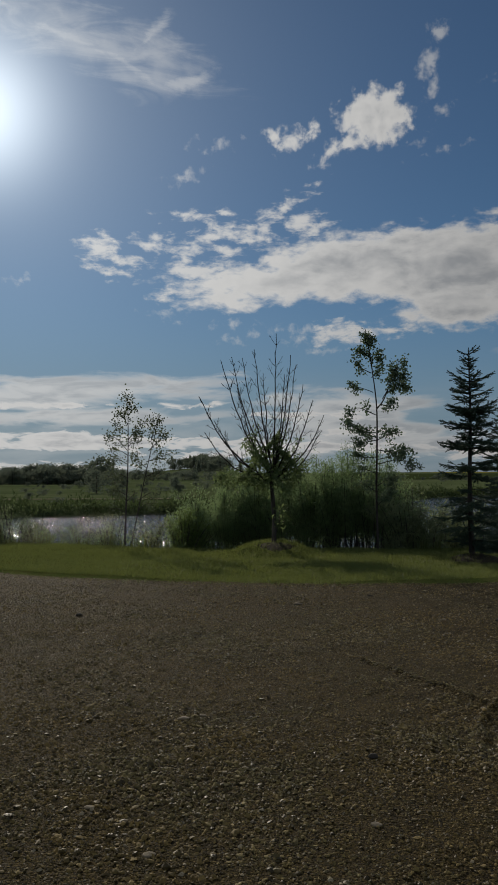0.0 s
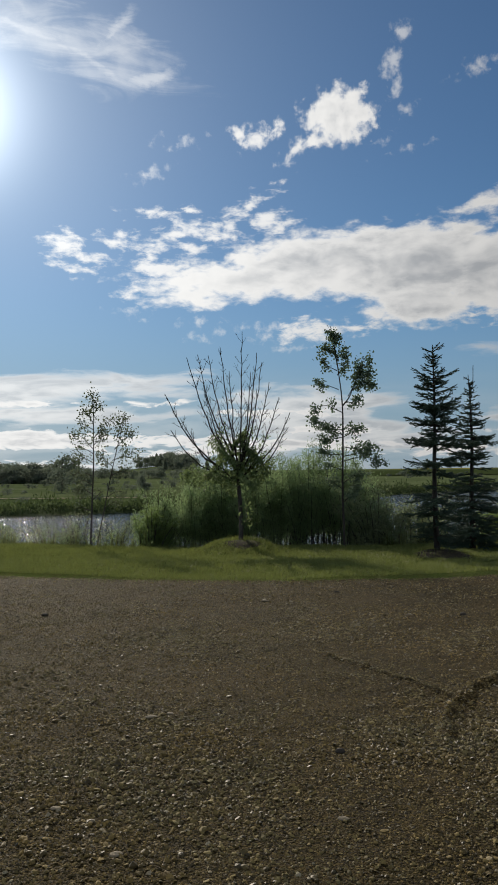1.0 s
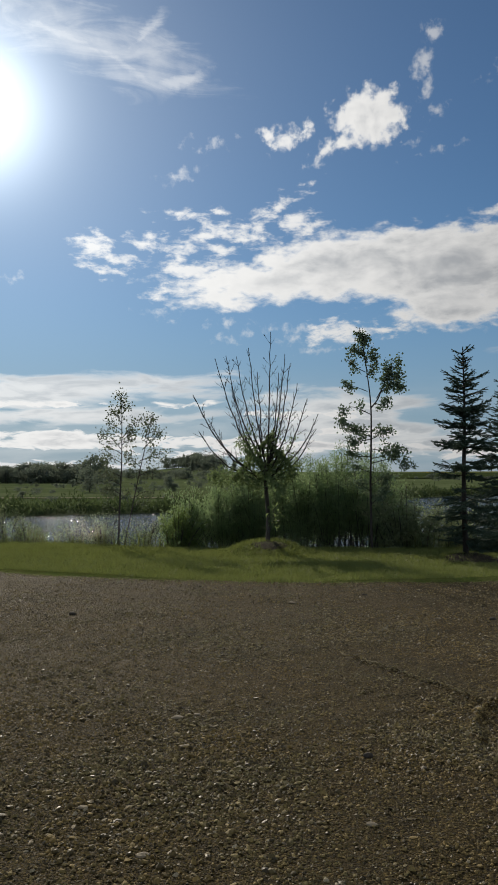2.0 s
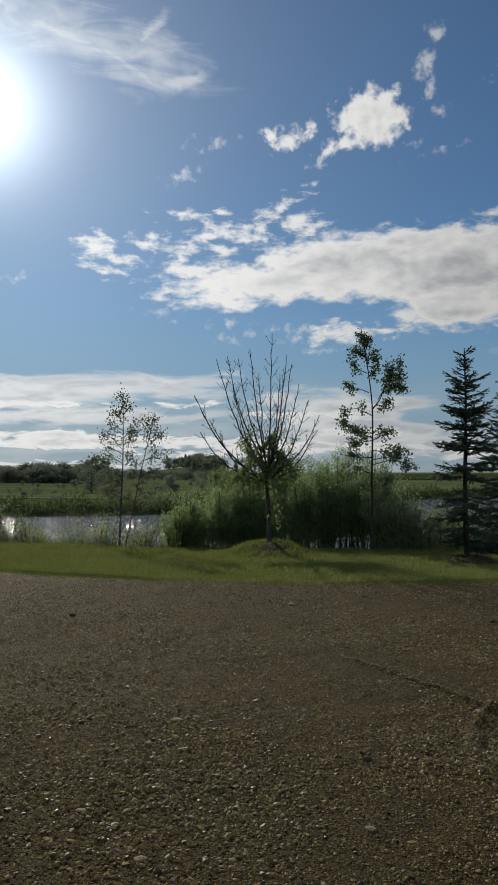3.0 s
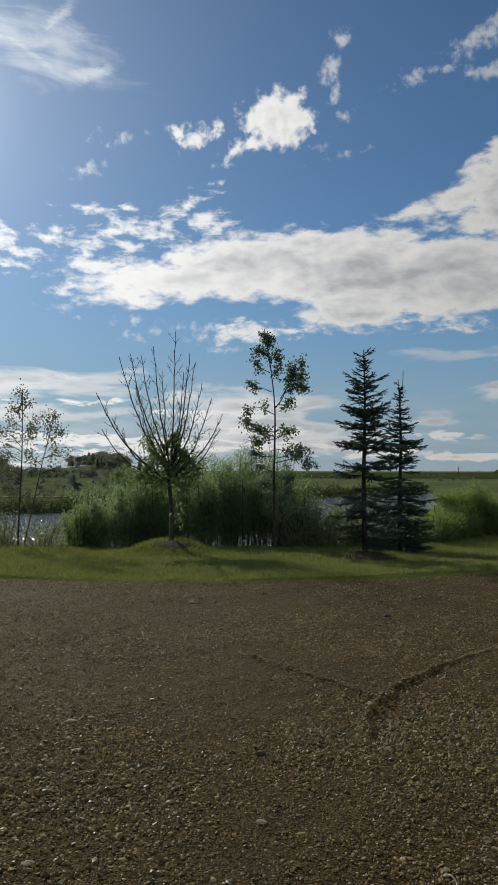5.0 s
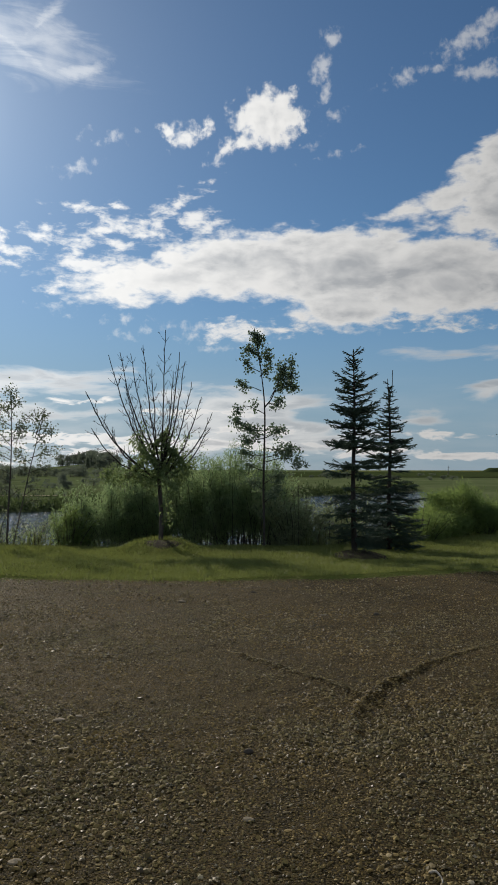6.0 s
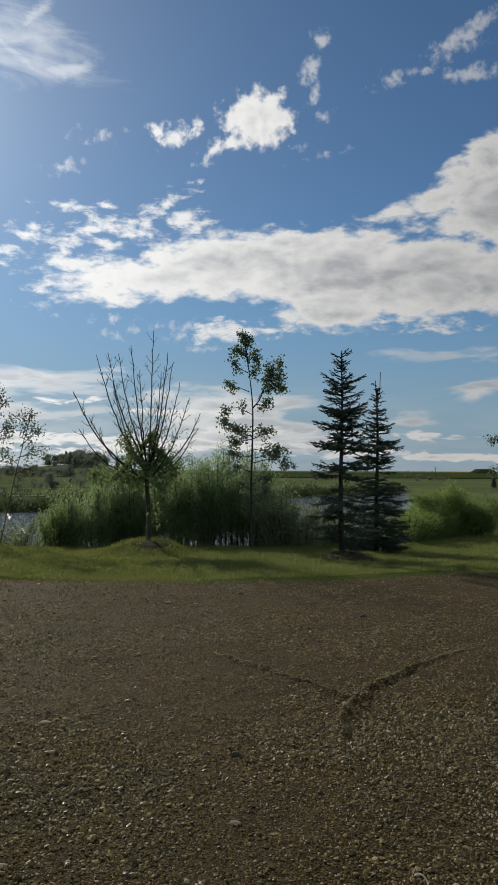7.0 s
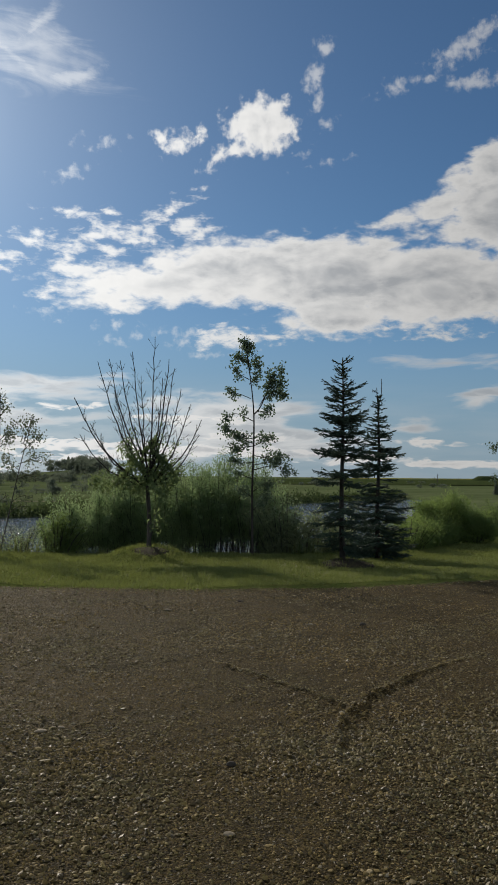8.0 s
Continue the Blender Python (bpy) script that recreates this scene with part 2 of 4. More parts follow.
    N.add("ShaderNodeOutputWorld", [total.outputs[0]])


build_sky()


# ---------------------------------------------------------------- materials
def material(name, build):
    m = bpy.data.materials.new(name)
    m.use_nodes = True
    N = Nodes(m.node_tree)
    N.add("ShaderNodeOutputMaterial", [build(N)])
    return m


def principled(N, colour, rough=0.7, normal=None, spec=0.4):
    return N.add("ShaderNodeBsdfPrincipled", {"Base Color": colour, "Roughness": rough, "Normal": normal,
                                              "Specular IOR Level": spec}).outputs[0]


def bump(N, h, strength, dist, normal=None):
    return N.add("ShaderNodeBump", {"Height": h, "Strength": strength, "Distance": dist, "Normal": normal}).outputs[0]


def position(N):
    return N.add("ShaderNodeNewGeometry").outputs["Position"]


def island(N):
    return N.add("ShaderNodeNewGeometry").outputs["Random Per Island"]


def leaf_material(name, dark, light, through_col, through=0.45, rough=0.45):
    def build(N):
        r = island(N)
        patch = N.noise(position(N), 1.7, 3)
        f = N.math("MULTIPLY_ADD", r, 0.65, N.math("MULTIPLY", patch, 0.35))
        col = N.mix(f, dark, light)
        front = principled(N, col, max(rough, 0.6), spec=0.12)
        back = N.add("ShaderNodeBsdfTranslucent", [N.mix(f, tuple(0.6 * c for c in through_col), through_col)]).outputs[0]
        return N.add("ShaderNodeMixShader", [through, front, back]).outputs[0]
    return material(name, build)


def bark_material(name, dark, light, scale=14.0, stretch=0.25):
    def build(N):
        p = N.vec("MULTIPLY", position(N), (1, 1, stretch))
        a, b = N.noise(p, scale, 6, 0.65), N.noise(p, scale * 4, 4, 0.6)
        col = N.mix(N.ramp(a, 0.3, 0.7), dark, light)
        return principled(N, col, 0.85, bump(N, N.math("ADD", a, N.math("MULTIPLY", b, 0.4)), 0.7, 0.01), 0.2)
    return material(name, build)


def gravel_build(N):
    p = position(N)
    big = N.noise(p, 0.55, 5, 0.6)
    mid = N.noise(p, 3.5, 5, 0.6)
    grain = N.noise(p, 90, 5, 0.7)
    q = N.vec("ADD", p, N.vec("MULTIPLY", N.noise(p, 40, 2, 0.5, "Color"), (0.02, 0.02, 0.0)))
    cell = N.add("ShaderNodeTexVoronoi", {"Vector": q, "Scale": 75.0})
    cell2 = N.add("ShaderNodeTexVoronoi", {"Vector": q, "Scale": 150.0})
    tone = N.add("ShaderNodeSeparateColor", [cell.outputs["Color"]]).outputs[0]
    col = N.mix(N.ramp(big, 0.35, 0.65), (0.076, 0.056, 0.0180), (0.108, 0.075, 0.0230))
    col = N.mix(N.ramp(mid, 0.35, 0.7, 0.0, 0.7), col, (0.044, 0.034, 0.0135))
    col = N.mix(N.ramp(tone, 0.35, 1.0, 0.0, 0.8), col, (0.210, 0.158, 0.062))
    col = N.mix(N.ramp(grain, 0.42, 0.62, 0.0, 0.85), col, (0.020, 0.016, 0.008))
    d1 = N.math("POWER", cell.outputs["Distance"], 2.0)
    d2 = N.math("POWER", cell2.outputs["Distance"], 2.0)
    h = N.math("ADD", N.math("MULTIPLY", d1, -1.3), N.math("MULTIPLY", d2, -0.6))
    h = N.math("ADD", h, N.math("ADD", N.math("MULTIPLY", tone, 0.5), N.math("MULTIPLY", grain, 0.6)))
    n = bump(N, h, 1.0, 0.022)
    n = bump(N, mid, 0.4, 0.05, n)
    return principled(N, col, N.ramp(tone, 0.0, 1.0, 0.75, 0.95), n, 0.08)


def stone_build(N):
    r = island(N)
    o = N.add("ShaderNodeObjectInfo").outputs["Random"]
    f = N.math("FRACT", N.math("ADD", r, o))
    sp = N.noise(position(N), 160, 3, 0.6)
    tint = N.noise(position(N), 0.8, 4, 0.6)
    pale = N.mix(N.ramp(tint, 0.38, 0.62), (0.345, 0.246, 0.080), (0.305, 0.253, 0.102))
    col = N.mix(f, (0.056, 0.043, 0.0155), pale)
    col = N.mix(N.ramp(f, 0.93, 0.99, 0.0, 0.7), col, (0.46, 0.41, 0.30))
    col = N.mix(N.ramp(sp, 0.4, 0.7, 0.0, 0.4), col, (0.07, 0.055, 0.034))
    return principled(N, col, N.ramp(f, 0.0, 0.6, 0.46, 0.80), bump(N, sp, 0.4, 0.004), 0.28)


def turf_build(N):
    p = position(N)
    a, b, c = N.noise(p, 0.5, 4), N.noise(p, 3.0, 5, 0.6), N.noise(p, 40.0, 4, 0.7)
    col = N.mix(N.ramp(a, 0.35, 0.65), (0.104, 0.140, 0.036), (0.150, 0.178, 0.052))
    col = N.mix(N.ramp(b, 0.4, 0.75, 0.0, 0.7), col, (0.175, 0.168, 0.060))
    col = N.mix(N.ramp(c, 0.45, 0.65, 0.0, 0.6), col, (0.035, 0.05, 0.014))
    far = N.add("ShaderNodeSeparateXYZ", [p]).outputs[1]
    wild = N.mix(N.ramp(N.noise(N.vec("MULTIPLY", p, (0.25, 1.0, 1.0)), 0.07, 6, 0.65), 0.35, 0.65), (0.090, 0.122, 0.054), (0.140, 0.170, 0.084))
    wild = N.mix(N.ramp(N.noise(p, 0.45, 5, 0.7), 0.45, 0.7, 0.0, 0.6), wild, (0.062, 0.080, 0.032))
    col = N.mix(N.ramp(far, 21.0, 40.0), col, wild)
    n = bump(N, c, 0.8, 0.03)
    n = bump(N, b, 0.6, 0.1, n)
    return principled(N, col, 1.0, n, 0.0)


def water_build(N):
    p = position(N)
    q = N.vec("MULTIPLY", p, (0.8, 1.0, 1.0))
    h = N.math("ADD", N.noise(q, 2.2, 4, 0.6), N.math("MULTIPLY", N.noise(q, 9.0, 4, 0.65), 0.5))
    b = N.add("ShaderNodeBsdfPrincipled", {"Base Color": (0.018, 0.028, 0.03, 1), "Roughness": 0.06, "IOR": 1.33,
                                           "Normal": bump(N, h, 1.0, 0.13)})
    return b.outputs[0]


def field_build(c1, c2):
    def build(N):
        p = position(N)
        f = N.noise(N.vec("MULTIPLY", p, (0.05, 0.3, 1)), 0.5, 5, 0.65)
        g = N.noise(p, 1.2, 4, 0.7)
        col = N.mix(N.ramp(f, 0.3, 0.7), c1, c2)
        return principled(N, col, 1.0, bump(N, g, 0.8, 0.3), 0.0)
    return build


GRAVEL = material("gravel", gravel_build)
STONE = material("pebble stone", stone_build)
TURF = material("turf", turf_build)
WATER = material("pond water", water_build)
CANOLA = material("yellow canola", field_build((0.32, 0.27, 0.02), (0.42, 0.36, 0.035)))
CROP = material("dark green crop", field_build((0.040, 0.058, 0.022), (0.062, 0.082, 0.032)))
TRACK = material("pale dirt track", field_build((0.30, 0.27, 0.19), (0.36, 0.33, 0.24)))
MULCH = material("bark mulch", lambda N: principled(N, N.mix(N.noise(position(N), 30, 5, 0.7), (0.016, 0.014, 0.011), (0.066, 0.056, 0.042)), 0.95, bump(N, N.noise(position(N), 45, 4, 0.7), 1.0, 0.04), 0.1))
GRASS = leaf_material("grass blade", (0.096, 0.130, 0.044), (0.200, 0.228, 0.088), (0.27, 0.32, 0.088), 0.45, 0.5)
REED = leaf_material("reed blade", (0.070, 0.095, 0.028), (0.17, 0.19, 0.075), (0.20, 0.23, 0.07), 0.4, 0.5)
WILLOW = leaf_material("willow leaf", (0.100, 0.148, 0.080), (0.175, 0.232, 0.125), (0.36, 0.50, 0.24), 0.62)
SILVER = leaf_material("grey green leaf", (0.15, 0.190, 0.110), (0.29, 0.330, 0.215), (0.32, 0.39, 0.19), 0.52)
BUSH = leaf_material("bright bush leaf", (0.062, 0.100, 0.040), (0.130, 0.182, 0.070), (0.29, 0.41, 0.12), 0.52)
POPLAR = leaf_material("poplar leaf", (0.085, 0.125, 0.085), (0.190, 0.240, 0.170), (0.17, 0.25, 0.14), 0.36, 0.6)
ASPEN = leaf_material("aspen leaf", (0.075, 0.100, 0.065), (0.18, 0.205, 0.135), (0.18, 0.22, 0.12), 0.38, 0.6)
ASH = leaf_material("ash leaf", (0.070, 0.108, 0.050), (0.155, 0.205, 0.100), (0.26, 0.35, 0.14), 0.48)
NEEDLE = leaf_material("spruce needle", (0.045, 0.078, 0.064), (0.095, 0.140, 0.112), (0.07, 0.11, 0.07), 0.25, 0.6)
# leaf colour lifted towards grey to stand in for haze over distant trees
FAR_HAZE_LEAF = leaf_material("far foliage with haze in its colour", (0.090, 0.115, 0.094), (0.135, 0.162, 0.128), (0.22, 0.27, 0.20), 0.50, 0.7)
SHORE = leaf_material("shore growth", (0.050, 0.078, 0.034), (0.095, 0.128, 0.056), (0.12, 0.17, 0.06), 0.35, 0.7)
BARK_GREY = bark_material("grey bark", (0.034, 0.030, 0.027), (0.095, 0.086, 0.078))
BARK_PALE = bark_material("pale poplar bark", (0.11, 0.10, 0.08), (0.30, 0.28, 0.23))
BARK_DARK = bark_material("dark bark", (0.024, 0.022, 0.020), (0.068, 0.062, 0.056))
PALE_STONE = material("pale stone", lambda N: principled(N, N.mix(N.noise(position(N), 60, 5, 0.6), (0.22, 0.18, 0.12), (0.34, 0.29, 0.20)), 0.8, bump(N, N.noise(position(N), 90, 4), 0.5, 0.006), 0.25))
DARK_STONE = material("dark stone", lambda N: principled(N, N.mix(N.noise(position(N), 60, 5, 0.6), (0.035, 0.030, 0.025), (0.08, 0.07, 0.055)), 0.8, bump(N, N.noise(position(N), 90, 4), 0.5, 0.006), 0.25))
WOOD_PALE = bark_material("bleached wood", (0.42, 0.38, 0.32), (0.62, 0.58, 0.50), 60)
WOOD = bark_material("weathered post wood", (0.08, 0.07, 0.06), (0.22, 0.20, 0.17))


# ---------------------------------------------------------------- mesh helpers
def mesh_data(name, verts, faces, mat, smooth=False):
    """A mesh from arrays: verts n x 3, faces m x 3 or m x 4."""
    verts, faces = np.asarray(verts, np.float32), np.asarray(faces, np.int32)
    k = faces.shape[1]
    me = bpy.data.meshes.new(name)
    me.vertices.add(len(verts))
    me.vertices.foreach_set("co", verts.ravel())
    me.loops.add(faces.size)
    me.loops.foreach_set("vertex_index", faces.ravel())
    me.polygons.add(len(faces))
    me.polygons.foreach_set("loop_start", np.arange(0, faces.size, k, dtype=np.int32))
    me.polygons.foreach_set("loop_total", np.full(len(faces), k, np.int32))
    me.polygons.foreach_set("use_smooth", np.full(len(faces), smooth, bool))
    me.update(calc_edges=True)
    me.validate()
    me.materials.append(mat)
    return me


def part(name, verts, faces, mat, parent=None, label="", smooth=False):
    ob = new(name, mesh_data(name, verts, faces, mat, smooth))
    ob.parent = parent
    return tagged(ob, label)


class Shape:
    """Gathers vertices and triangles of one mesh."""

    def __init__(self):
        self.v, self.f, self.n = [], [], 0

    def add(self, v, f):
        v, f = np.asarray(v, float), np.asarray(f, int)
        self.v.append(v)
        self.f.append(f + self.n)
        self.n += len(v)

    def arrays(self):
        return np.concatenate(self.v), np.concatenate(self.f)

    def tube(self, path, radii, sides=6):
        path, radii = np.asarray(path, float), np.asarray(radii, float)
        d = np.gradient(path, axis=0)
        d /= np.linalg.norm(d, axis=1)[:, None] + 1e-9
        ref = np.where(np.abs(d[:, 2:3]) < 0.9, np.array([[0, 0, 1.0]]), np.array([[1.0, 0, 0]]))
        ref = np.repeat(ref[len(ref) // 2][None], len(d), 0)
        u = np.cross(d, ref)
        u /= np.linalg.norm(u, axis=1)[:, None] + 1e-9
        w = np.cross(d, u)
        a = np.arange(sides) * 2 * np.pi / sides
        ring = u[:, None] * np.cos(a)[None, :, None] + w[:, None] * np.sin(a)[None, :, None]
        v = (path[:, None] + ring * radii[:, None, None]).reshape(-1, 3)
        n = len(path)
        i, j = np.meshgrid(np.arange(n - 1), np.arange(sides), indexing="ij")
        a0, b0 = i * sides + j, i * sides + (j + 1) % sides
        f = np.concatenate([np.stack([a0, b0, b0 + sides], -1).reshape(-1, 3),
                            np.stack([a0, b0 + sides, a0 + sides], -1).reshape(-1, 3)])
        tip = len(v)
        v = np.vstack([v, path[-1] + d[-1] * radii[-1]])
        k = (n - 1) * sides
        f = np.vstack([f, [[k + q, k + (q + 1) % sides, tip] for q in range(sides)]])
        self.add(v, f)


def curve(points, n=8):
    """A smooth way through a few points (Catmull-Rom)."""
    p = np.asarray(points, float)
    if len(p) == 2:
        return p[0] + (p[1] - p[0]) * np.linspace(0, 1, n)[:, None]
    q = np.vstack([2 * p[0] - p[1], p, 2 * p[-1] - p[-2]])
    out = []
    for i in range(len(p) - 1):
        t = np.linspace(0, 1, n, endpoint=i == len(p) - 2)[:, None]
        a, b, c, d = q[i:i + 4]
        out.append(0.5 * (2 * b + (c - a) * t + (2 * a - 5 * b + 4 * c - d) * t ** 2 + (3 * b - a - 3 * c + d) * t ** 3))
    return np.vstack(out)


def leaves(rng, at, length, width, along=None, spread=1.0):
    """Folded diamond leaves at the given places; along: the way their stems point."""
    n = len(at)
    d = rng.normal(size=(n, 3)) * spread
    if along is not None:
        d = d + along
    d /= np.linalg.norm(d, axis=1)[:, None] + 1e-9
    s = np.cross(d, rng.normal(size=(n, 3)))
    s /= np.linalg.norm(s, axis=1)[:, None] + 1e-9
    up = np.cross(s, d)
    ln = (length * rng.uniform(0.65, 1.25, n))[:, None]
    wd = (width * rng.uniform(0.7, 1.2, n))[:, None]
    mid = at + d * ln * 0.45
    v = np.stack([at, mid + s * wd / 2 + up * wd * 0.15, at + d * ln, mid - s * wd / 2 + up * wd * 0.15], 1).reshape(-1, 3)
    k = np.arange(n)[:, None] * 4
    f = np.concatenate([k + [0, 1, 2], k + [0, 2, 3]])
    return v, f


def blades(rng, at, height, width, lean=0.35):
    """Grass blades: two triangles each, bent over."""
    n = len(at)
    a = rng.uniform(0, 2 * np.pi, n)
    side = np.stack([np.cos(a), np.sin(a), np.zeros(n)], 1)
    h = height * rng.uniform(0.6, 1.25, n) if np.isscalar(height) else height
    off = rng.normal(size=(n, 3)) * lean
    off[:, 2] = 0
    up = np.array([[0, 0, 1.0]])
    w = side * (width / 2)
    m = at + (up + off * 0.35) * (h * 0.55)[:, None]
    t = at + (up + off) * h[:, None]
    v = np.stack([at - w, at + w, m + w * 0.8, m - w * 0.8, t], 1).reshape(-1, 3)
    k = np.arange(n)[:, None] * 5
    return v, np.concatenate([k + [0, 1, 2], k + [0, 2, 3], k + [3, 2, 4]])


def short_blades(rng, at, h, width, lean):
    n = len(at)
    a = rng.uniform(0, 2 * np.pi, n)
    w = np.stack([np.cos(a), np.sin(a), np.zeros(n)], 1) * (width / 2)
    off = rng.normal(size=(n, 3)) * lean
    off[:, 2] = 1
    v = np.stack([at - w, at + w, at + off * h[:, None]], 1).reshape(-1, 3)
    return v, np.arange(3 * n).reshape(-1, 3)


def smooth01(x):
    x = np.clip(x, 0, 1)
    return x * x * (3 - 2 * x)


def lumps(x, y, scale, seed=0.0, octaves=3):
    """Cheap smooth relief from a few waves."""
    z = 0
    for i in range(octaves):
        k = 2 ** i / scale
        z = z + (np.sin(k * x * 6.1 + seed + 1.7 * i + 1.3 * np.sin(k * y * 4.3 + seed)) * np.cos(k * y * 5.3 - seed + 0.9 * i + 1.1 * np.sin(k * x * 3.7))) / 2 ** i
    return z


# ---------------------------------------------------------------- the lie of the land
WATER_Z = -0.9


def lot_edge(x):
    u = np.abs(np.asarray(x, float) - 1.2)
    return 12.7 + np.where(u < 7, 0.045 * u ** 2, 2.205 + 0.63 * (u - 7))


def crest(x):
    return np.interp(x, [-30, -9, -5.6, -2.6, 1, 3.4, 5, 6, 8.2, 10, 14], [30, 20.2, 19.0, 18.0, 17.6, 17.4, 17.5, 18.2, 20.0, 25, 42])


def far_shore(x):
    return np.interp(x, [-60, -16, -3, 6, 15, 30, 50], [40, 47.5, 53, 63, 80, 96, 90])


def ground_z(x, y):
    x, y = np.asarray(x, float), np.asarray(y, float)
    a0 = np.interp(y, [20, 90, 150], [0.33, 0.33, 0.02])
    r = smooth01((x / np.maximum(y, 1) - a0) / 0.09)
    left = -0.6 + 0.12 * lumps(x, y, 60, 1.0) * smooth01((y - 60) / 60)
    right = np.interp(y, [18, 60, 120, 520, 580, 900], [0, -0.35, -0.3, 0.72, 0.72, -1.0])
    land = left * (1 - r) + right * r
    land = land + 4.6 * np.exp(-((x + 38) / 26) ** 2 - ((y - 410) / 70) ** 2)
    lawn = 0.035 + 0.03 * lumps(x, y, 7, 0.4, 2)
    c = crest(x)
    w = smooth01((y - c) / 4)
    z = lawn * (1 - w) + land * w
    far = far_shore(x)
    m = smooth01((y - c - 0.3) / 4.6) * smooth01((far + 2 - y) / 4) * smooth01((0.35 * y - x) / 3) * smooth01((x + 75) / 6)
    z = z * (1 - m) - 1.7 * m
    z = z + 0.24 * np.exp(-(((x - 0.05) / 0.74) ** 2 + ((y - 17.0) / 0.75) ** 2) ** 1.5)
    z = z + 0.10 * np.exp(-(((x - 3.75) / 0.5) ** 2 + ((y - 15.6) / 0.5) ** 2) ** 1.5)
    under = smooth01((lot_edge(x) - y) / 0.25) * smooth01((y + 20) / 1)
    return z - 0.12 * under


EYE = np.array([0.1, 0.22, 1.665])


def stretch(y):
    """Scale about EYE, fitted to the camera's view: places beyond the lot slide farther off and lower along sight lines
    than in the flat plan.
    """
    return 1 + 0.15 * smooth01((np.asarray(y, float) - 12.6) / 4.4)


# slides places out along the camera's sight lines; only the shadows shift
def pushed_from_eye(v):
    v = np.asarray(v, float)
    return EYE + (v - EYE) * stretch(v[:, 1])[:, None]


def grow(start, first, factor, end):
    out, step, v = [], first, start
    while v < end:
        v += step
        out.append(v)
        step *= factor
    return out


xs = np.arange(-10, 12.01, 0.16)
xs = np.concatenate([[-q for q in grow(10, 0.3, 1.12, 4200)][::-1], xs, grow(12, 0.3, 1.12, 4200)])
ys = np.concatenate([np.linspace(-400, -21, 12), np.linspace(-20, 11.4, 12), np.arange(11.6, 25, 0.13), grow(25, 0.3, 1.045, 4500)])


def grid_faces(nx, ny):
    i, j = np.meshgrid(np.arange(ny - 1), np.arange(nx - 1), indexing="ij")
    a = (i * nx + j).ravel()
    return np.stack([a, a + 1, a + nx + 1, a + nx], 1)


def sheet(name, gx, gy, z, mat, label, category):
    """A grid over the plan as a piece of the setting; gx, gy, z are 2-D arrays."""
    ob = part(name, pushed_from_eye(np.stack([gx.ravel(), gy.ravel(), z.ravel()], 1)), grid_faces(gx.shape[1], gx.shape[0]), mat, smooth=True)
    return tagged(ob, label, category, kind="structure")


gx, gy = np.meshgrid(xs, ys)
ground = sheet("ground", gx, gy, ground_z(gx, gy), TURF, "green mown lawn, grassy bank and meadow reaching the horizon", "ground")

# gravel lot with its tyre ridge
RNG = np.random.default_rng(7)


def ridge_x(y):
    u = y - 5.34
    return 1.32 + 0.207 * u + 0.211 * u * u


def lot_z(x, y):
    z = 0.008 * lumps(x, y, 2.3, 0.7, 4) + 0.004 * lumps(x, y, 0.31, 2.0, 3)
    u = x - ridge_x(y)
    on = smooth01((y - 4.9) / 0.6) * smooth01((7.95 - y) / 1.0)
    wob = 0.03 * lumps(x, y, 0.5, 0.2, 2)
    rough = 1 + 0.35 * lumps(x, y, 0.17, 1.1, 2)
    z = z + on * rough * (0.033 * np.exp(-((u + 0.02 + wob) / 0.024) ** 2) - 0.010 * np.exp(-((u - 0.09 + wob) / 0.06) ** 2))
    v = (y - 7.05) - (x - 1.14) * -1.85
    on2 = smooth01((x - 0.62) / 0.3) * smooth01((1.75 - x) / 0.15)
    z = z + on2 * rough * 0.028 * np.exp(-((v + wob * 2) / 0.075) ** 2)
    return z


lx = np.concatenate([np.linspace(-32, -6, 14)[:-1], np.arange(-6, 8.5, 0.065), np.linspace(8.6, 34, 14)])
lt = np.concatenate([np.linspace(-19.5, 2.4, 16)[:-1], np.arange(2.4, 12.2, 0.045), np.linspace(12.25, 12.7, 12)])
glx, glt = np.meshgrid(lx, lt)
edge = lot_edge(glx) + 0.05 * lumps(glx, glx * 0, 1.1, 0.3, 4) + 0.02 * lumps(glx, glx * 0, 0.21, 1.3, 3)
share = np.clip((glt - 2.4) / (12.7 - 2.4), 0, 1)
gly = glt + (edge - 12.7) * share
glz = lot_z(glx, gly) + 0.012
glz[-1] -= 0.09
gravel_lot = sheet("gravel_lot", glx, gly, glz, GRAVEL, "dark brown gravel parking lot with a curved tyre ridge", "gravel")

# pond
wx, wy = np.meshgrid(np.linspace(-85, 60, 30), np.linspace(18, 150, 30))
pond = sheet("pond_water", wx, wy, wx * 0 + WATER_Z, WATER, "rippled grey-blue pond water reflecting the sky", "water")


# fields far off
def strip(name, x0, x1, y0, y1, mat, label, category, lift=0.08, bend=0.0):
    a, b = np.meshgrid(np.linspace(0, 1, 40), np.linspace(0, 1, 8))
    sx = x0 + (x1 - x0) * a
    sy = y0 + (y1 - y0) * b + bend * np.sin(a * 5)
    return sheet(name, sx, sy, ground_z(sx, sy) + lift, mat, label, category)


strip("canola_field", 96, 330, 500, 570, CANOLA, "strip of flowering yellow canola along the horizon", "field", 0.25)
strip("crop_field", 14, 300, 190, 425, CROP, "wide dark green crop field beyond the pond", "field", 0.15)
strip("dirt_track", -40, -6, 71, 72.6, TRACK, "pale narrow dirt track across the meadow", "track", 0.06, 0.5)


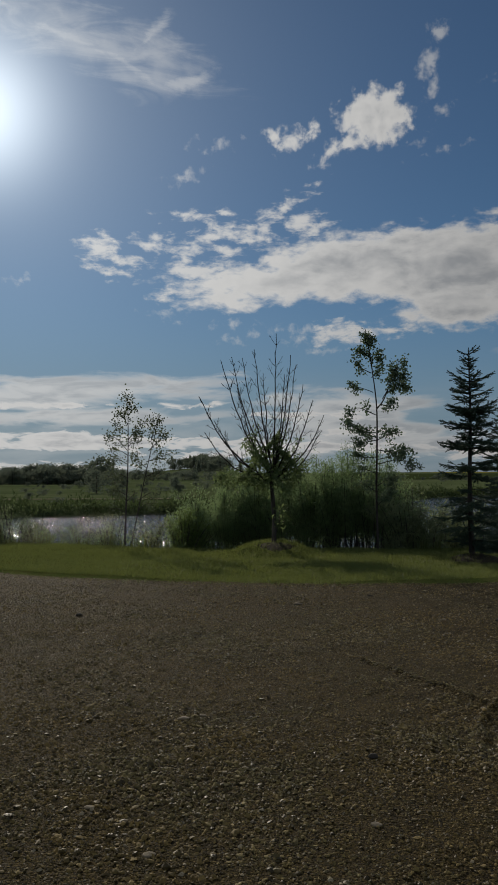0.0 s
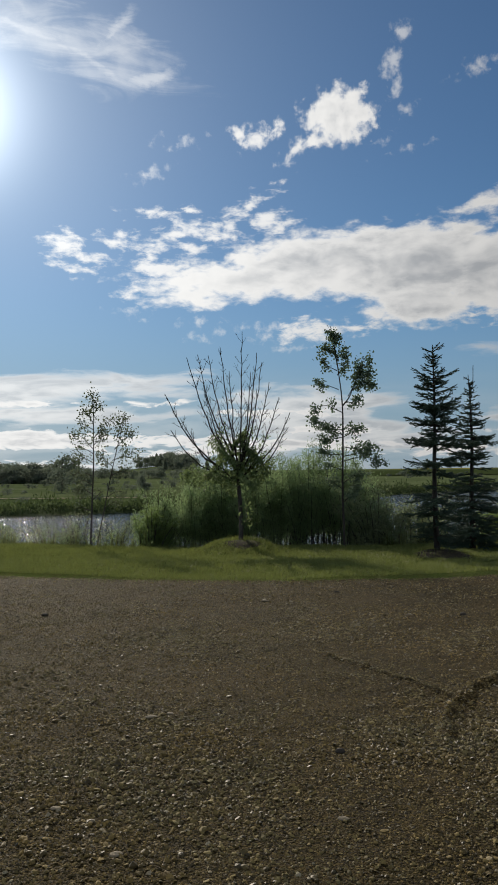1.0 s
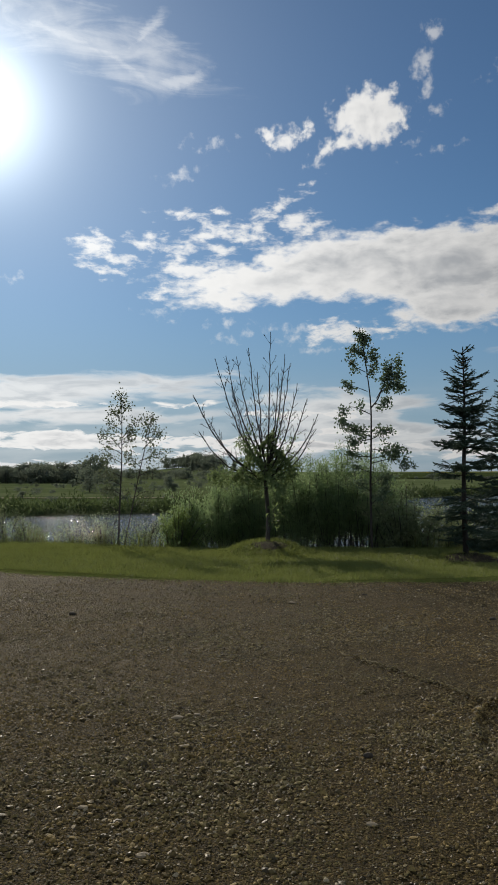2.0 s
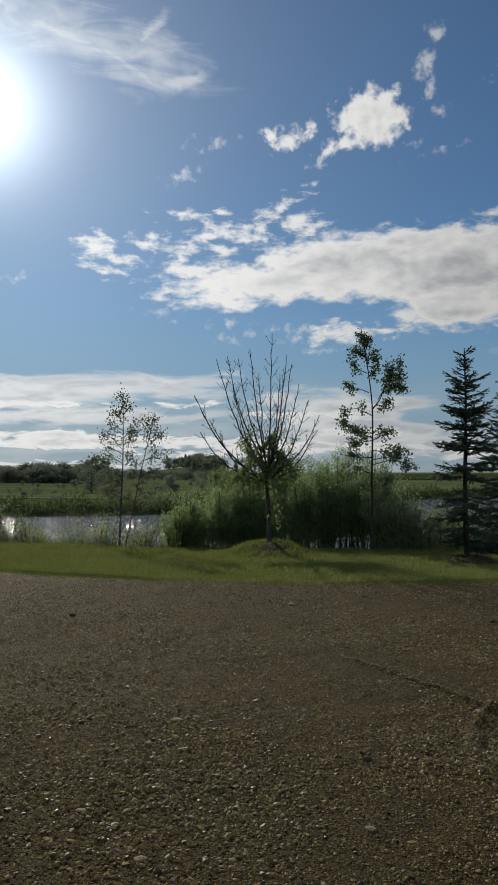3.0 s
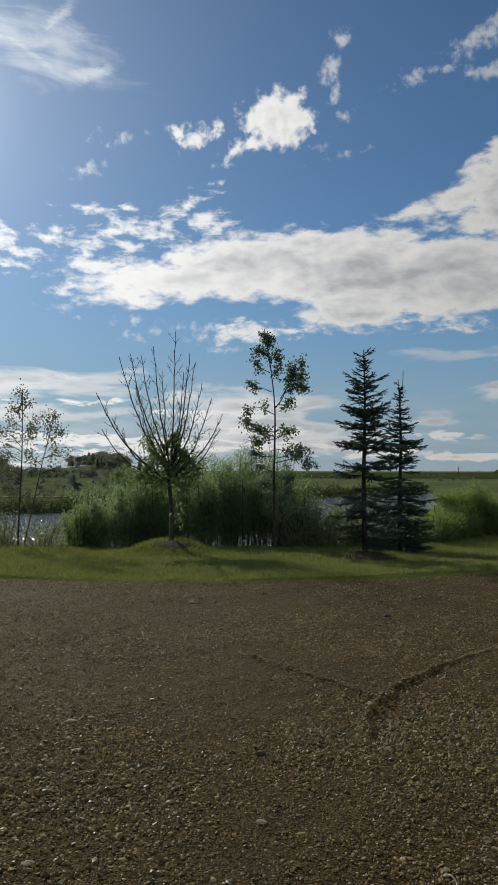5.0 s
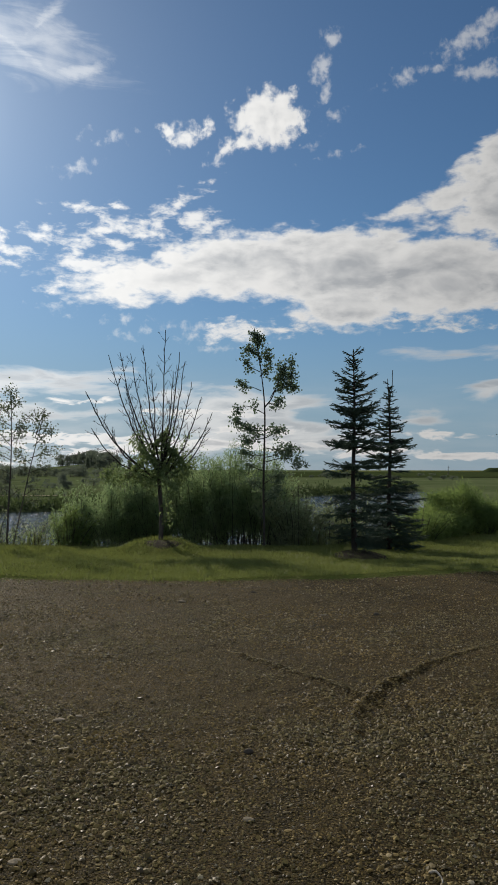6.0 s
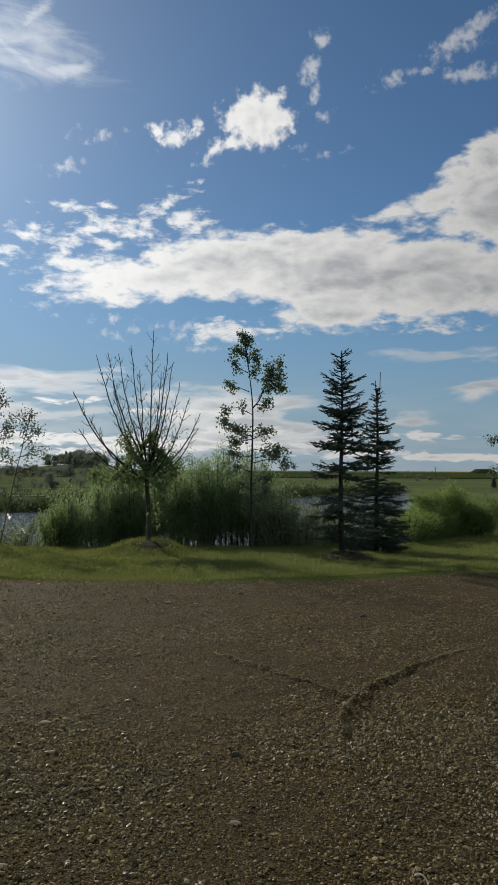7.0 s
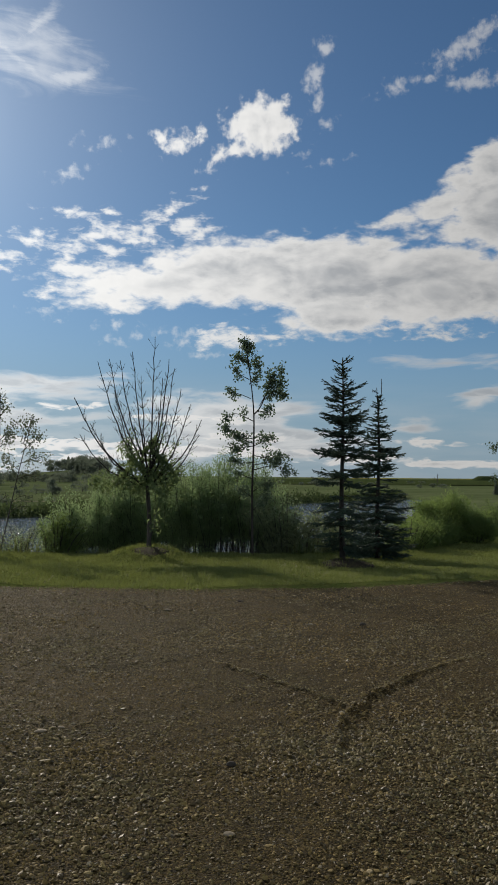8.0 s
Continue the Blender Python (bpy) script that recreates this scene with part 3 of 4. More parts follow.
# ---------------------------------------------------------------- trees
def thing(name, x, y, label, category, group="", dz=0.0):
    ob = new(name)
    ob.location = pushed_from_eye([(x, y, float(ground_z(x, y)) + dz)])[0]
    ob.scale = [float(stretch(y))] * 3
    ob.empty_display_size = 0.2
    return tagged(ob, label, category, group)


def twigs(rng, shape, path, radius, gap, length, rise=0.7, depth=1, start=0.2, pairs=True):
    """Short side shoots on a stem; returns the places where they end."""
    ends = []
    seg = np.linalg.norm(np.diff(path, axis=0), axis=1)
    total = seg.sum()
    s = start * total
    turn = rng.uniform(0, 6.28)
    while s < total * 0.97:
        k = min(np.searchsorted(np.cumsum(seg), s), len(seg) - 1)
        p, d = path[k], path[k + 1] - path[k]
        d = d / (np.linalg.norm(d) + 1e-9)
        turn += 1.57 + rng.normal() * 0.3
        for sign in ((1, -1) if pairs else (1,)):
            if rng.uniform() < 0.2:
                continue
            u = np.cross(d, [math.cos(turn), math.sin(turn), 0.2])
            u = sign * u / (np.linalg.norm(u) + 1e-9)
            ln = length * rng.uniform(0.4, 1.2) * (1 - 0.55 * s / total)
            tip = p + (u * 0.75 + d * rise + np.array([0, 0, 0.15])) * ln
            way = curve([p, p + (tip - p) * 0.5 - np.array([0, 0, 0.06 * ln]), tip], 4)
            shape.tube(way, np.linspace(radius * 0.6, radius * 0.35, len(way)), 4)
            ends.append(way)
            if depth > 1 and ln > 0.12:
                ends += twigs(rng, shape, way, radius * 0.75, gap * 0.7, ln * 0.45, rise, depth - 1, 0.35, pairs)
        s += gap * rng.uniform(0.7, 1.3)
    return ends


def on_ways(rng, ways, count, jitter, lo=0.15):
    """Random places scattered round a set of ways."""
    out = np.empty((count, 3))
    for i, k in enumerate(rng.integers(0, len(ways), count)):
        w = ways[k]
        t = rng.uniform(lo, 1) * (len(w) - 1)
        j = min(int(t), len(w) - 2)
        out[i] = w[j] + (w[j + 1] - w[j]) * (t - j)
    return out + rng.normal(size=(count, 3)) * jitter


# the half dead ash on its mound: bare stems above a leafy middle
def ash_tree():
    rng = np.random.default_rng(3)
    t = thing("ash_tree", 0.08, 17.0, "half dead young ash, bare above and leafy below, on a mound", "tree", dz=-0.03)
    s = Shape()
    s.tube(curve([(0, 0, -0.1), (0.01, 0, 0.5), (-0.03, 0.02, 1.1), (-0.06, 0, 1.6)], 6), np.linspace(0.048, 0.036, 18), 9)
    s.tube(curve([(0, 0, -0.1), (0, 0, 0.12)], 4), np.linspace(0.075, 0.046, 4), 9)
    part("trunk", *s.arrays(), BARK_GREY, t, smooth=True)
    tips = [(-1.46, 2.95), (-1.02, 3.65), (-0.88, 3.87), (-0.38, 3.97), (0.07, 4.22), (0.47, 3.6), (1.05, 2.6), (-1.40, 2.25), (-0.62, 3.77), (0.98, 2.3), (0.25, 3.45), (-0.2, 3.5), (0.6, 3.15), (0.78, 2.85), (-1.2, 2.5), (-0.75, 3.2), (0.36, 3.75)]
    foot = [(-0.10, 1.25), (-0.08, 1.45), (-0.06, 1.5), (-0.05, 1.6), (0.0, 1.5), (0.02, 1.45), (0.05, 1.3), (-0.10, 1.2), (-0.06, 1.55), (0.05, 1.2), (0.0, 1.4), (-0.04, 1.5), (0.03, 1.35), (0.05, 1.25), (-0.1, 1.25), (-0.08, 1.4), (0.02, 1.5)]
    ways = []
    for i, ((tx, tz), (fx, fz)) in enumerate(zip(tips, foot)):
        dy = rng.uniform(-0.6, 0.6)
        a, b = np.array([fx, 0, fz]), np.array([tx, dy, tz])
        mid = a + (b - a) * 0.5 + np.array([tx * 0.10, dy * 0.1, -0.08 * abs(tx)])
        way = curve([a, mid, b], 7) + rng.normal(size=(14 - 1 + 1, 3)) * 0.008
        s = Shape()
        s.tube(way, np.linspace(0.021, 0.0065, len(way)), 6)
        ways += twigs(rng, s, way, 0.0080, 0.16, 0.34, 0.9, 2, 0.2)
        part("branch", *s.arrays(), BARK_DARK, t, smooth=True)
    low = [w for w in ways if 1.0 < w[0][2] < 2.1 and abs(w[0][0]) < 0.5]
    c = rng.normal(size=(1500, 3)) * np.array([0.27, 0.27, 0.17]) + np.array([-0.05, 0, 1.40])
    sprays = np.array([(-0.85, 1.32), (-0.62, 1.42), (-0.48, 1.62), (-0.30, 1.80), (-0.42, 1.22), (0.05, 1.98), (0.12, 1.72), (0.28, 1.78), (0.36, 1.52), (0.42, 1.30), (0.22, 1.15), (-0.18, 1.66), (-0.98, 1.24)])
    pick = rng.integers(0, len(sprays), 2100)
    c2 = np.stack([sprays[pick, 0], np.zeros(2100), sprays[pick, 1]], 1) + np.stack([np.zeros(len(sprays)), rng.normal(size=len(sprays)) * 0.3, np.zeros(len(sprays))], 1)[pick]
    c2 += rng.normal(size=(2100, 3)) * np.array([0.10, 0.12, 0.075])
    c = np.vstack([c, c2, on_ways(rng, low, 900, 0.06)])
    c += 0.10 * np.stack([np.sin(c[:, 2] * 9), np.cos(c[:, 0] * 9), np.sin(c[:, 0] * 11)], 1)
    v, f = leaves(rng, c, 0.085, 0.038, np.array([0, 0, -0.3]))
    part("crown", v, f, ASH, t, "clump of green leaflets")
    # a leafy shoot beside the trunk
    s = Shape()
    way = curve([(0.05, -0.05, 0.25), (0.12, -0.08, 0.5), (0.10, -0.1, 0.75)], 5)
    s.tube(way, np.linspace(0.008, 0.004, len(way)), 5)
    part("shoot", *s.arrays(), BARK_GREY, t)
    v, f = leaves(rng, on_ways(rng, [way], 90, 0.07), 0.085, 0.035)
    part("shoot_leaves", v, f, ASH, t)


def leafy_tree(name, x, y, trunk_ways, arm_ways, leaf_mat, bark, count, size, label, seed, jitter=0.055, trunk_r=0.032, group=""):
    """A slim young tree from the ways of its stems and arms in (x, z); depth is added at random."""
    rng = np.random.default_rng(seed)
    t = thing(name, x, y, label, "tree", group, dz=-0.02)
    all_ways = []
    for k, w in enumerate(trunk_ways):
        way = curve([(a, (0.04 * k) * i, b) for i, (a, b) in enumerate(w)], 7)
        s = Shape()
        s.tube(way, np.linspace(trunk_r if k == 0 else trunk_r * 0.6, 0.007, len(way)), 8)
        part("trunk" if k == 0 else "stem", *s.arrays(), bark, t, smooth=True)
        all_ways.append(way[len(way) // 2:] if k == 0 else way)
    leafy = []
    for w in arm_ways:
        dy = rng.uniform(-0.5, 0.5) * abs(w[-1][0] - w[0][0]) + rng.normal() * 0.08
        n = len(w) - 1
        way = curve([(a, dy * i / n, b) for i, (a, b) in enumerate(w)], 7)
        s = Shape()
        s.tube(way, np.linspace(trunk_r * 0.38, 0.004, len(way)), 6)
        tw = twigs(rng, s, way, 0.006, 0.10, 0.22, 0.6, 1, 0.3, False)
        part("branch", *s.arrays(), bark, t, smooth=True)
        leafy += [way[len(way) // 3:]] + tw
    centres = on_ways(rng, leafy, count // 10, 0.03, 0.3)
    at = np.repeat(centres, 10, 0) + rng.normal(size=(len(centres) * 10, 3)) * jitter
    v, f = leaves(rng, at, size, size * 0.85, np.array([0, 0, -0.5]))
    part("crown", v, f, leaf_mat, t)
    return t


def spruce_tree(x, y, height, whorls, seed, label, twin=False, droop=0.10):
    """A young spruce from its whorls of boughs: (height, reach, number of boughs)."""
    rng = np.random.default_rng(seed)
    t = thing("spruce_tree", x, y, label, "tree", "spruces beside the lot", dz=-0.02)
    s = Shape()
    zs = np.linspace(-0.1, height * (0.94 if twin else 1), 24)
    path = np.stack([0.015 * np.sin(zs * 2 + seed), 0.015 * np.cos(zs * 1.7), zs], 1)
    s.tube(path, np.interp(zs, [-0.1, 0.1, height * 0.6, height], [0.080, 0.055, 0.030, 0.007]), 8)
    trunk = part("trunk", *s.arrays(), BARK_DARK, t, smooth=True)
    axes, bunches = [], []
    if twin:
        wood = Shape()
        for dx, up in ((0.075, 1.035), (-0.03, 0.985)):
            w = curve([(0, 0, height * 0.88), (dx * 0.8, 0, height * 0.93), (dx, 0, height * up)], 5)
            wood.tube(w, np.linspace(0.011, 0.007, len(w)), 5)
            axes.append((w[0], w[5], 0.022))
        part("leader", *wood.arrays(), BARK_DARK, t)
    else:
        axes.append((np.array([0, 0, height * 0.9]), np.array([0, 0, height]), 0.024))
    bunches.append((trunk, axes))
    between = [((a[0] + b[0]) / 2, 0.5 * min(a[1], b[1]), 4) for a, b in zip(whorls, whorls[1:]) if b[0] > 1.9 or a[0] - b[0] < 0.2]
    for z, reach, count in whorls + between:
        q = z / height
        spin = rng.uniform(0, 6.28)
        for k in range(count):
            a = spin + k * 6.283 / count + rng.normal() * 0.2
            ln = reach * rng.uniform(0.62, 1.08)
            out = np.array([math.cos(a), math.sin(a), 0])
            z0 = z + rng.normal() * 0.055
            rise = np.interp(q, [0, 0.3, 0.55, 0.8, 1], [-droop * 2.2, -droop * 1.2, 0.05, 0.30, 0.75]) + rng.normal() * 0.08
            way = curve([np.array([0, 0, z0]), out * ln * 0.5 + [0, 0, z0 + rise * ln * 0.42 - 0.03 * ln], out * ln + [0, 0, z0 + rise * ln * 0.8 + 0.05 * ln]], 5)
            limb = Shape()
            limb.tube(way, np.linspace(0.012, 0.004, len(way)), 4)
            axes = []
            bunches.append((part("branch", *limb.arrays(), BARK_DARK, t), axes))
            side = np.array([-out[1], out[0], 0])
            for i in range(1, len(way) - 1):
                axes.append((way[i], way[i + 1], 0.026))
            step = 0.050
            for i in range(1, int(ln / step)):
                u = 0.10 + 0.88 * i / (ln / step)
                j = min(int(u * (len(way) - 1)), len(way) - 2)
                p = way[j] + (way[j + 1] - way[j]) * (u * (len(way) - 1) - j)
                for sg in (-1, 1):
                    tl = (0.055 + 0.40 * ln * min(1 - u, 0.25 + u) * 0.9) * rng.uniform(0.55, 1.25)
                    d = out * 0.8 + sg * side * 0.62 + np.array([0, 0, rng.normal() * 0.22 + (0.06 if q > 0.5 else -0.12)])
                    axes.append((p, p + d * tl, 0.024))
                    if tl > 0.13:
                        for v in (0.45, 0.7):
                            e = out * 0.9 + sg * side * rng.uniform(-0.3, 0.9) + np.array([0, 0, rng.normal() * 0.2])
                            axes.append((p + d * tl * v, p + d * tl * v + e * tl * 0.38, 0.022))
    # needles: slim triangles all round each twig, branch by branch
    for holder, group in bunches:
        A, B, R = (np.array([g[k] for g in group]) for k in range(3))
        ln = np.linalg.norm(B - A, axis=1)
        num = np.maximum(8, (ln / 0.0024).astype(int))
        idx = np.repeat(np.arange(len(A)), num)
        u = rng.uniform(0, 1.05, len(idx))[:, None]
        d = (B - A)[idx] / ln[idx][:, None]
        base = A[idx] + (B - A)[idx] * u
        rad = np.cross(d, rng.normal(size=(len(idx), 3)))
        rad /= np.linalg.norm(rad, axis=1)[:, None] + 1e-9
        rad[:, 2] = rad[:, 2] * 0.8 + 0.15
        tip = base + (rad * 0.8 + d * 0.6) * R[idx][:, None] * rng.uniform(0.8, 1.3, (len(idx), 1))
        w = np.cross(d, rad) * 0.0050
        v = np.stack([base - w, base + w, tip], 1).reshape(-1, 3)
        part("foliage", v, np.arange(len(v)).reshape(-1, 3), NEEDLE, holder, "dark blue-green needles")


def shrub(name, x, y, height, radius, stems, count, mat, label, seed, leaf=(0.085, 0.026), lean=0.0, bare=0.35, group="shrubs on the pond bank", category="shrub", up=0.4, bark=None, jitter=0.06):
    rng = np.random.default_rng(seed)
    t = thing(name, x, y, label, category, group, dz=-0.03)
    ways = []
    for i in range(stems):
        a = rng.uniform(0, 6.28)
        b = math.sqrt(rng.uniform(0.02, 1)) * radius
        foot = np.array([math.cos(a) * b * 0.75, math.sin(a) * b * 0.55, -0.05])
        h = height * rng.uniform(0.62, 1.08) * (1 - 0.34 * (b / radius) ** 2)
        tip = np.array([math.cos(a) * b * 1.4 + lean * h + rng.normal() * 0.14, math.sin(a) * b * 1.1 + rng.normal() * 0.1, h])
        mid = foot + (tip - foot) * 0.5 + np.array([math.cos(a) * -0.06, 0, 0.08 * h])
        way = curve([foot, mid, tip], 6)
        s = Shape()
        s.tube(way, np.linspace(0.013, 0.004, len(way)), 5)
        cut = int(len(way) * bare)
        ways.append(way[cut:])
        ways += twigs(rng, s, way[cut:], 0.004, 0.16, 0.42 * min(1, height / 2), 1.2, 1, 0.05, False)
        part("stem", *s.arrays(), bark or BARK_DARK, t)
    at = on_ways(rng, ways, count, jitter, 0.05)
    v, f = leaves(rng, at, leaf[0], leaf[1], np.array([0, 0, up]))
    part("crown", v, f, mat, t)
    return t


def dome_bush(x, y, height, radius, clumps, count, label, seed):
    """A rounded bush: stems fan out to leafy clumps over a dome."""
    rng = np.random.default_rng(seed)
    t = thing("rounded_bush", x, y, label, "shrub", "bushes on the lawn", dz=-0.03)
    a = rng.uniform(0, 6.283, clumps)
    e = np.arcsin(rng.uniform(0.02, 1, clumps))
    k = rng.uniform(0.78, 1.03, clumps)
    mid = np.stack([np.cos(a) * np.cos(e) * radius * k, np.sin(a) * np.cos(e) * radius * 0.8 * k, 0.1 + np.sin(e) ** 0.8 * (height - 0.1) * k], 1)
    ways = []
    for c in mid:
        foot = np.array([c[0] * 0.25, c[1] * 0.25, -0.05])
        way = curve([foot, foot + (c - foot) * 0.55 + np.array([0, 0, 0.12 * height]), c], 5)
        s = Shape()
        s.tube(way, np.linspace(0.012, 0.004, len(way)), 5)
        part("stem", *s.arrays(), BARK_GREY, t)
        ways.append(way)
    outer = int(count * 0.75)
    at = mid[rng.integers(0, clumps, outer)] + rng.normal(size=(outer, 3)) * np.array([0.115, 0.115, 0.10]) * (0.5 + 0.5 * radius)
    at = np.vstack([at, on_ways(rng, ways, count - outer, 0.09, 0.35)])
    at[:, 2] = np.maximum(at[:, 2], 0.03)
    away = at - np.array([0, 0, 0.3 * height])
    away /= np.linalg.norm(away, axis=1)[:, None]
    v, f = leaves(rng, at, 0.075, 0.020, away * 0.8 + np.array([0, 0, 0.4]), 0.7)
    part("crown", v, f, BUSH, t)


ash_tree()
poplar_arms = [
    [(-0.05, 3.5), (-0.12, 4.1), (-0.22, 4.65)], [(-0.07, 3.3), (-0.3, 3.4), (-0.52, 3.45)], [(-0.1, 3.7), (-0.3, 3.8), (-0.48, 3.95)],
    [(-0.12, 3.9), (0.0, 4.05), (0.10, 4.2)], [(-0.1, 3.6), (0.02, 3.75), (0.1, 3.95)], [(-0.15, 4.1), (-0.28, 4.16), (-0.36, 4.2)],
    [(-0.18, 4.3), (-0.15, 4.4), (-0.12, 4.5)], [(0.12, 3.15), (0.3, 3.5), (0.45, 4.0)], [(0.2, 3.3), (0.45, 3.4), (0.68, 3.42)],
    [(0.28, 3.5), (0.5, 3.6), (0.66, 3.62)], [(0.08, 3.05), (0.25, 3.02), (0.42, 3.1)], [(0.3, 3.7), (0.42, 3.8), (0.58, 3.85)],
    [(0.0, 2.82), (-0.4, 2.98), (-0.66, 2.78)], [(-0.01, 2.45), (-0.35, 2.5), (-0.72, 2.74)], [(0.0, 2.3), (-0.35, 2.25), (-0.62, 2.28)],
    [(0.0, 2.35), (-0.25, 2.45), (-0.45, 2.55)], [(0.0, 2.1), (0.4, 2.05), (0.82, 2.12)], [(0.0, 2.3), (0.2, 2.4), (0.36, 2.5)],
    [(0.0, 1.95), (-0.3, 1.95), (-0.5, 2.05)], [(0.0, 1.8), (0.4, 1.88), (0.80, 1.72)], [(0.0, 1.9), (0.3, 1.95), (0.60, 1.98)], [(0.0, 1.6), (-0.25, 1.7), (-0.4, 1.75)],
    [(0.0, 1.35), (0.25, 1.5), (0.45, 1.55)], [(0.0, 1.2), (-0.2, 1.35), (-0.35, 1.4)], [(0.0, 0.95), (0.2, 1.15), (0.3, 1.3)]]
leafy_tree("poplar_tree", 2.24, 17.6, [[(0.0, -0.1), (-0.02, 1.2), (0.0, 2.2), (0.0, 2.98), (-0.07, 3.66), (-0.22, 4.62)], [(0.0, 2.95), (0.18, 3.2), (0.42, 3.85)]],
           poplar_arms, POPLAR, BARK_DARK, 4900, 0.058, "slim young poplar with dark forked trunk and small round leaves", 11, 0.047, trunk_r=0.027)
aspen_arms = [
    [(0.08, 2.3), (-0.2, 2.6), (-0.5, 2.68)], [(0.08, 2.0), (-0.2, 2.1), (-0.55, 1.95)], [(0.08, 2.55), (0.3, 2.85), (0.52, 3.02)], [(0.08, 2.9), (-0.05, 3.1), (-0.18, 3.15)],
    [(0.08, 3.1), (0.2, 3.25), (0.32, 3.3)], [(0.08, 2.75), (-0.1, 2.85), (-0.28, 2.95)], [(0.08, 2.4), (0.2, 2.5), (0.34, 2.5)], [(0.08, 2.2), (-0.1, 2.3), (-0.3, 2.3)],
    [(0.05, 1.7), (-0.2, 1.8), (-0.42, 1.7)], [(0.05, 1.5), (-0.15, 1.6), (-0.35, 1.55)], [(0.08, 3.2), (0.06, 3.4), (0.1, 3.55)], [(0.5, 2.05), (0.8, 2.15), (1.1, 2.25)],
    [(0.55, 2.3), (0.85, 2.6), (0.98, 2.65)], [(0.6, 2.5), (0.68, 2.8), (0.78, 3.1)], [(0.52, 1.9), (0.3, 2.1), (0.22, 2.2)], [(0.6, 2.6), (0.74, 2.7), (0.88, 2.72)], [(0.45, 1.7), (0.7, 1.8), (0.85, 1.75)],
    [(0.04, 1.3), (-0.2, 1.4), (-0.45, 1.35)], [(0.04, 1.15), (0.2, 1.3), (0.3, 1.35)], [(0.03, 0.9), (-0.2, 1.0), (-0.36, 0.95)], [(0.35, 1.2), (0.6, 1.35), (0.8, 1.3)], [(0.3, 0.95), (0.5, 1.1), (0.65, 1.1)]]
leafy_tree("aspen_sapling", -3.31, 19.1, [[(0.0, -0.1), (0.04, 1.1), (0.08, 2.1), (0.08, 3.52)], [(0.1, -0.1), (0.3, 0.9), (0.5, 1.9), (0.78, 3.1)]],
           aspen_arms, ASPEN, BARK_GREY, 2500, 0.052, "thin twin-stemmed aspen sapling with sparse small leaves", 12, 0.07, 0.026)
OPEN_WHORLS = [(3.64, 0.20, 5), (3.50, 0.22, 5), (3.38, 0.26, 5), (3.20, 0.46, 6), (3.06, 0.36, 5), (2.96, 0.46, 6), (2.84, 0.42, 5), (2.68, 0.64, 7), (2.56, 0.48, 6), (2.44, 0.56, 6),
               (2.30, 0.54, 6), (2.18, 0.56, 6), (2.00, 0.80, 7), (1.92, 0.5, 4), (1.60, 0.82, 6), (1.48, 0.66, 5), (1.25, 0.5, 3), (1.02, 0.78, 6), (0.84, 0.6, 4), (0.70, 0.7, 4), (0.55, 0.80, 5), (0.36, 0.7, 5), (0.2, 0.6, 4)]
DENSE_WHORLS = [(3.36, 0.12, 5), (3.22, 0.13, 5), (3.06, 0.16, 5), (2.92, 0.19, 6), (2.80, 0.30, 6), (2.68, 0.28, 6), (2.56, 0.37, 6), (2.44, 0.38, 6), (2.32, 0.44, 6), (2.22, 0.5, 6), (2.12, 0.68, 7),
                (1.98, 0.55, 6), (1.86, 0.56, 6), (1.72, 0.6, 7), (1.45, 0.62, 6), (1.30, 0.68, 6), (1.16, 0.80, 7), (0.98, 0.76, 7), (0.84, 0.84, 7), (0.66, 0.92, 7), (0.48, 0.92, 7), (0.30, 0.98, 7), (0.16, 0.9, 6)]
spruce_tree(3.69, 15.6, 3.80, OPEN_WHORLS, 21, "young dark spruce with layered open branches on a mulched mound")
spruce_tree(4.76, 17.0, 3.60, DENSE_WHORLS, 22, "young dense spruce with a forked double leader", True)

# willows along the bank
W = "dense green willow shrub with dark upright stems by the water"
for k, (wxx, wyy, hh, rr, ct) in enumerate([(-1.75, 20.0, 1.95, 0.5, 6000), (-1.05, 20.2, 2.45, 0.7, 10000), (-0.35, 20.3, 2.75, 0.65, 10500), (0.35, 20.0, 2.75, 0.7, 10500),
                                           (1.0, 19.8, 2.98, 0.7, 13500), (1.7, 19.6, 3.02, 0.75, 14500), (2.4, 19.4, 2.8, 0.65, 9500), (3.0, 19.4, 2.1, 0.5, 5500)]):
    shrub("willow_shrub", wxx, wyy, hh, rr, 46, int(ct * 1.7), WILLOW, W, 40 + k, leaf=(0.075, 0.018), lean=-0.10 if k < 4 else 0.03, bare=(0.3, 0.56, 0.58, 0.58, 0.48, 0.46, 0.42, 0.3)[k], jitter=0.07, up=0.9)
shrub("willow_shrub", -1.95, 19.2, 1.15, 0.45, 26, 3200, BUSH, "low light green willow shoots at the lawn edge", 51, bare=0.1)
for k, (sx, sy, sh, sr) in enumerate([(-7.0, 20.3, 1.35, 0.5), (-6.3, 20.2, 1.2, 0.45), (-5.7, 20.3, 1.0, 0.4), (-4.4, 19.9, 0.95, 0.4), (-3.7, 19.5, 1.1, 0.35), (-2.75, 19.3, 1.0, 0.35), (4.6, 18.8, 1.5, 0.5)]):
    shrub("bank_shrub", sx, sy, sh, sr, 18, 1500, SILVER, "small grey-green shrub among the reeds on the bank", 80 + k, (0.06, 0.022), bare=0.15)
shrub("silverberry_shrub", 3.1, 18.5, 1.55, 0.6, 24, 7000, SILVER, "grey-green silverberry shrub beside the pond", 52, (0.07, 0.030), bare=0.12, bark=BARK_GREY, jitter=0.09)
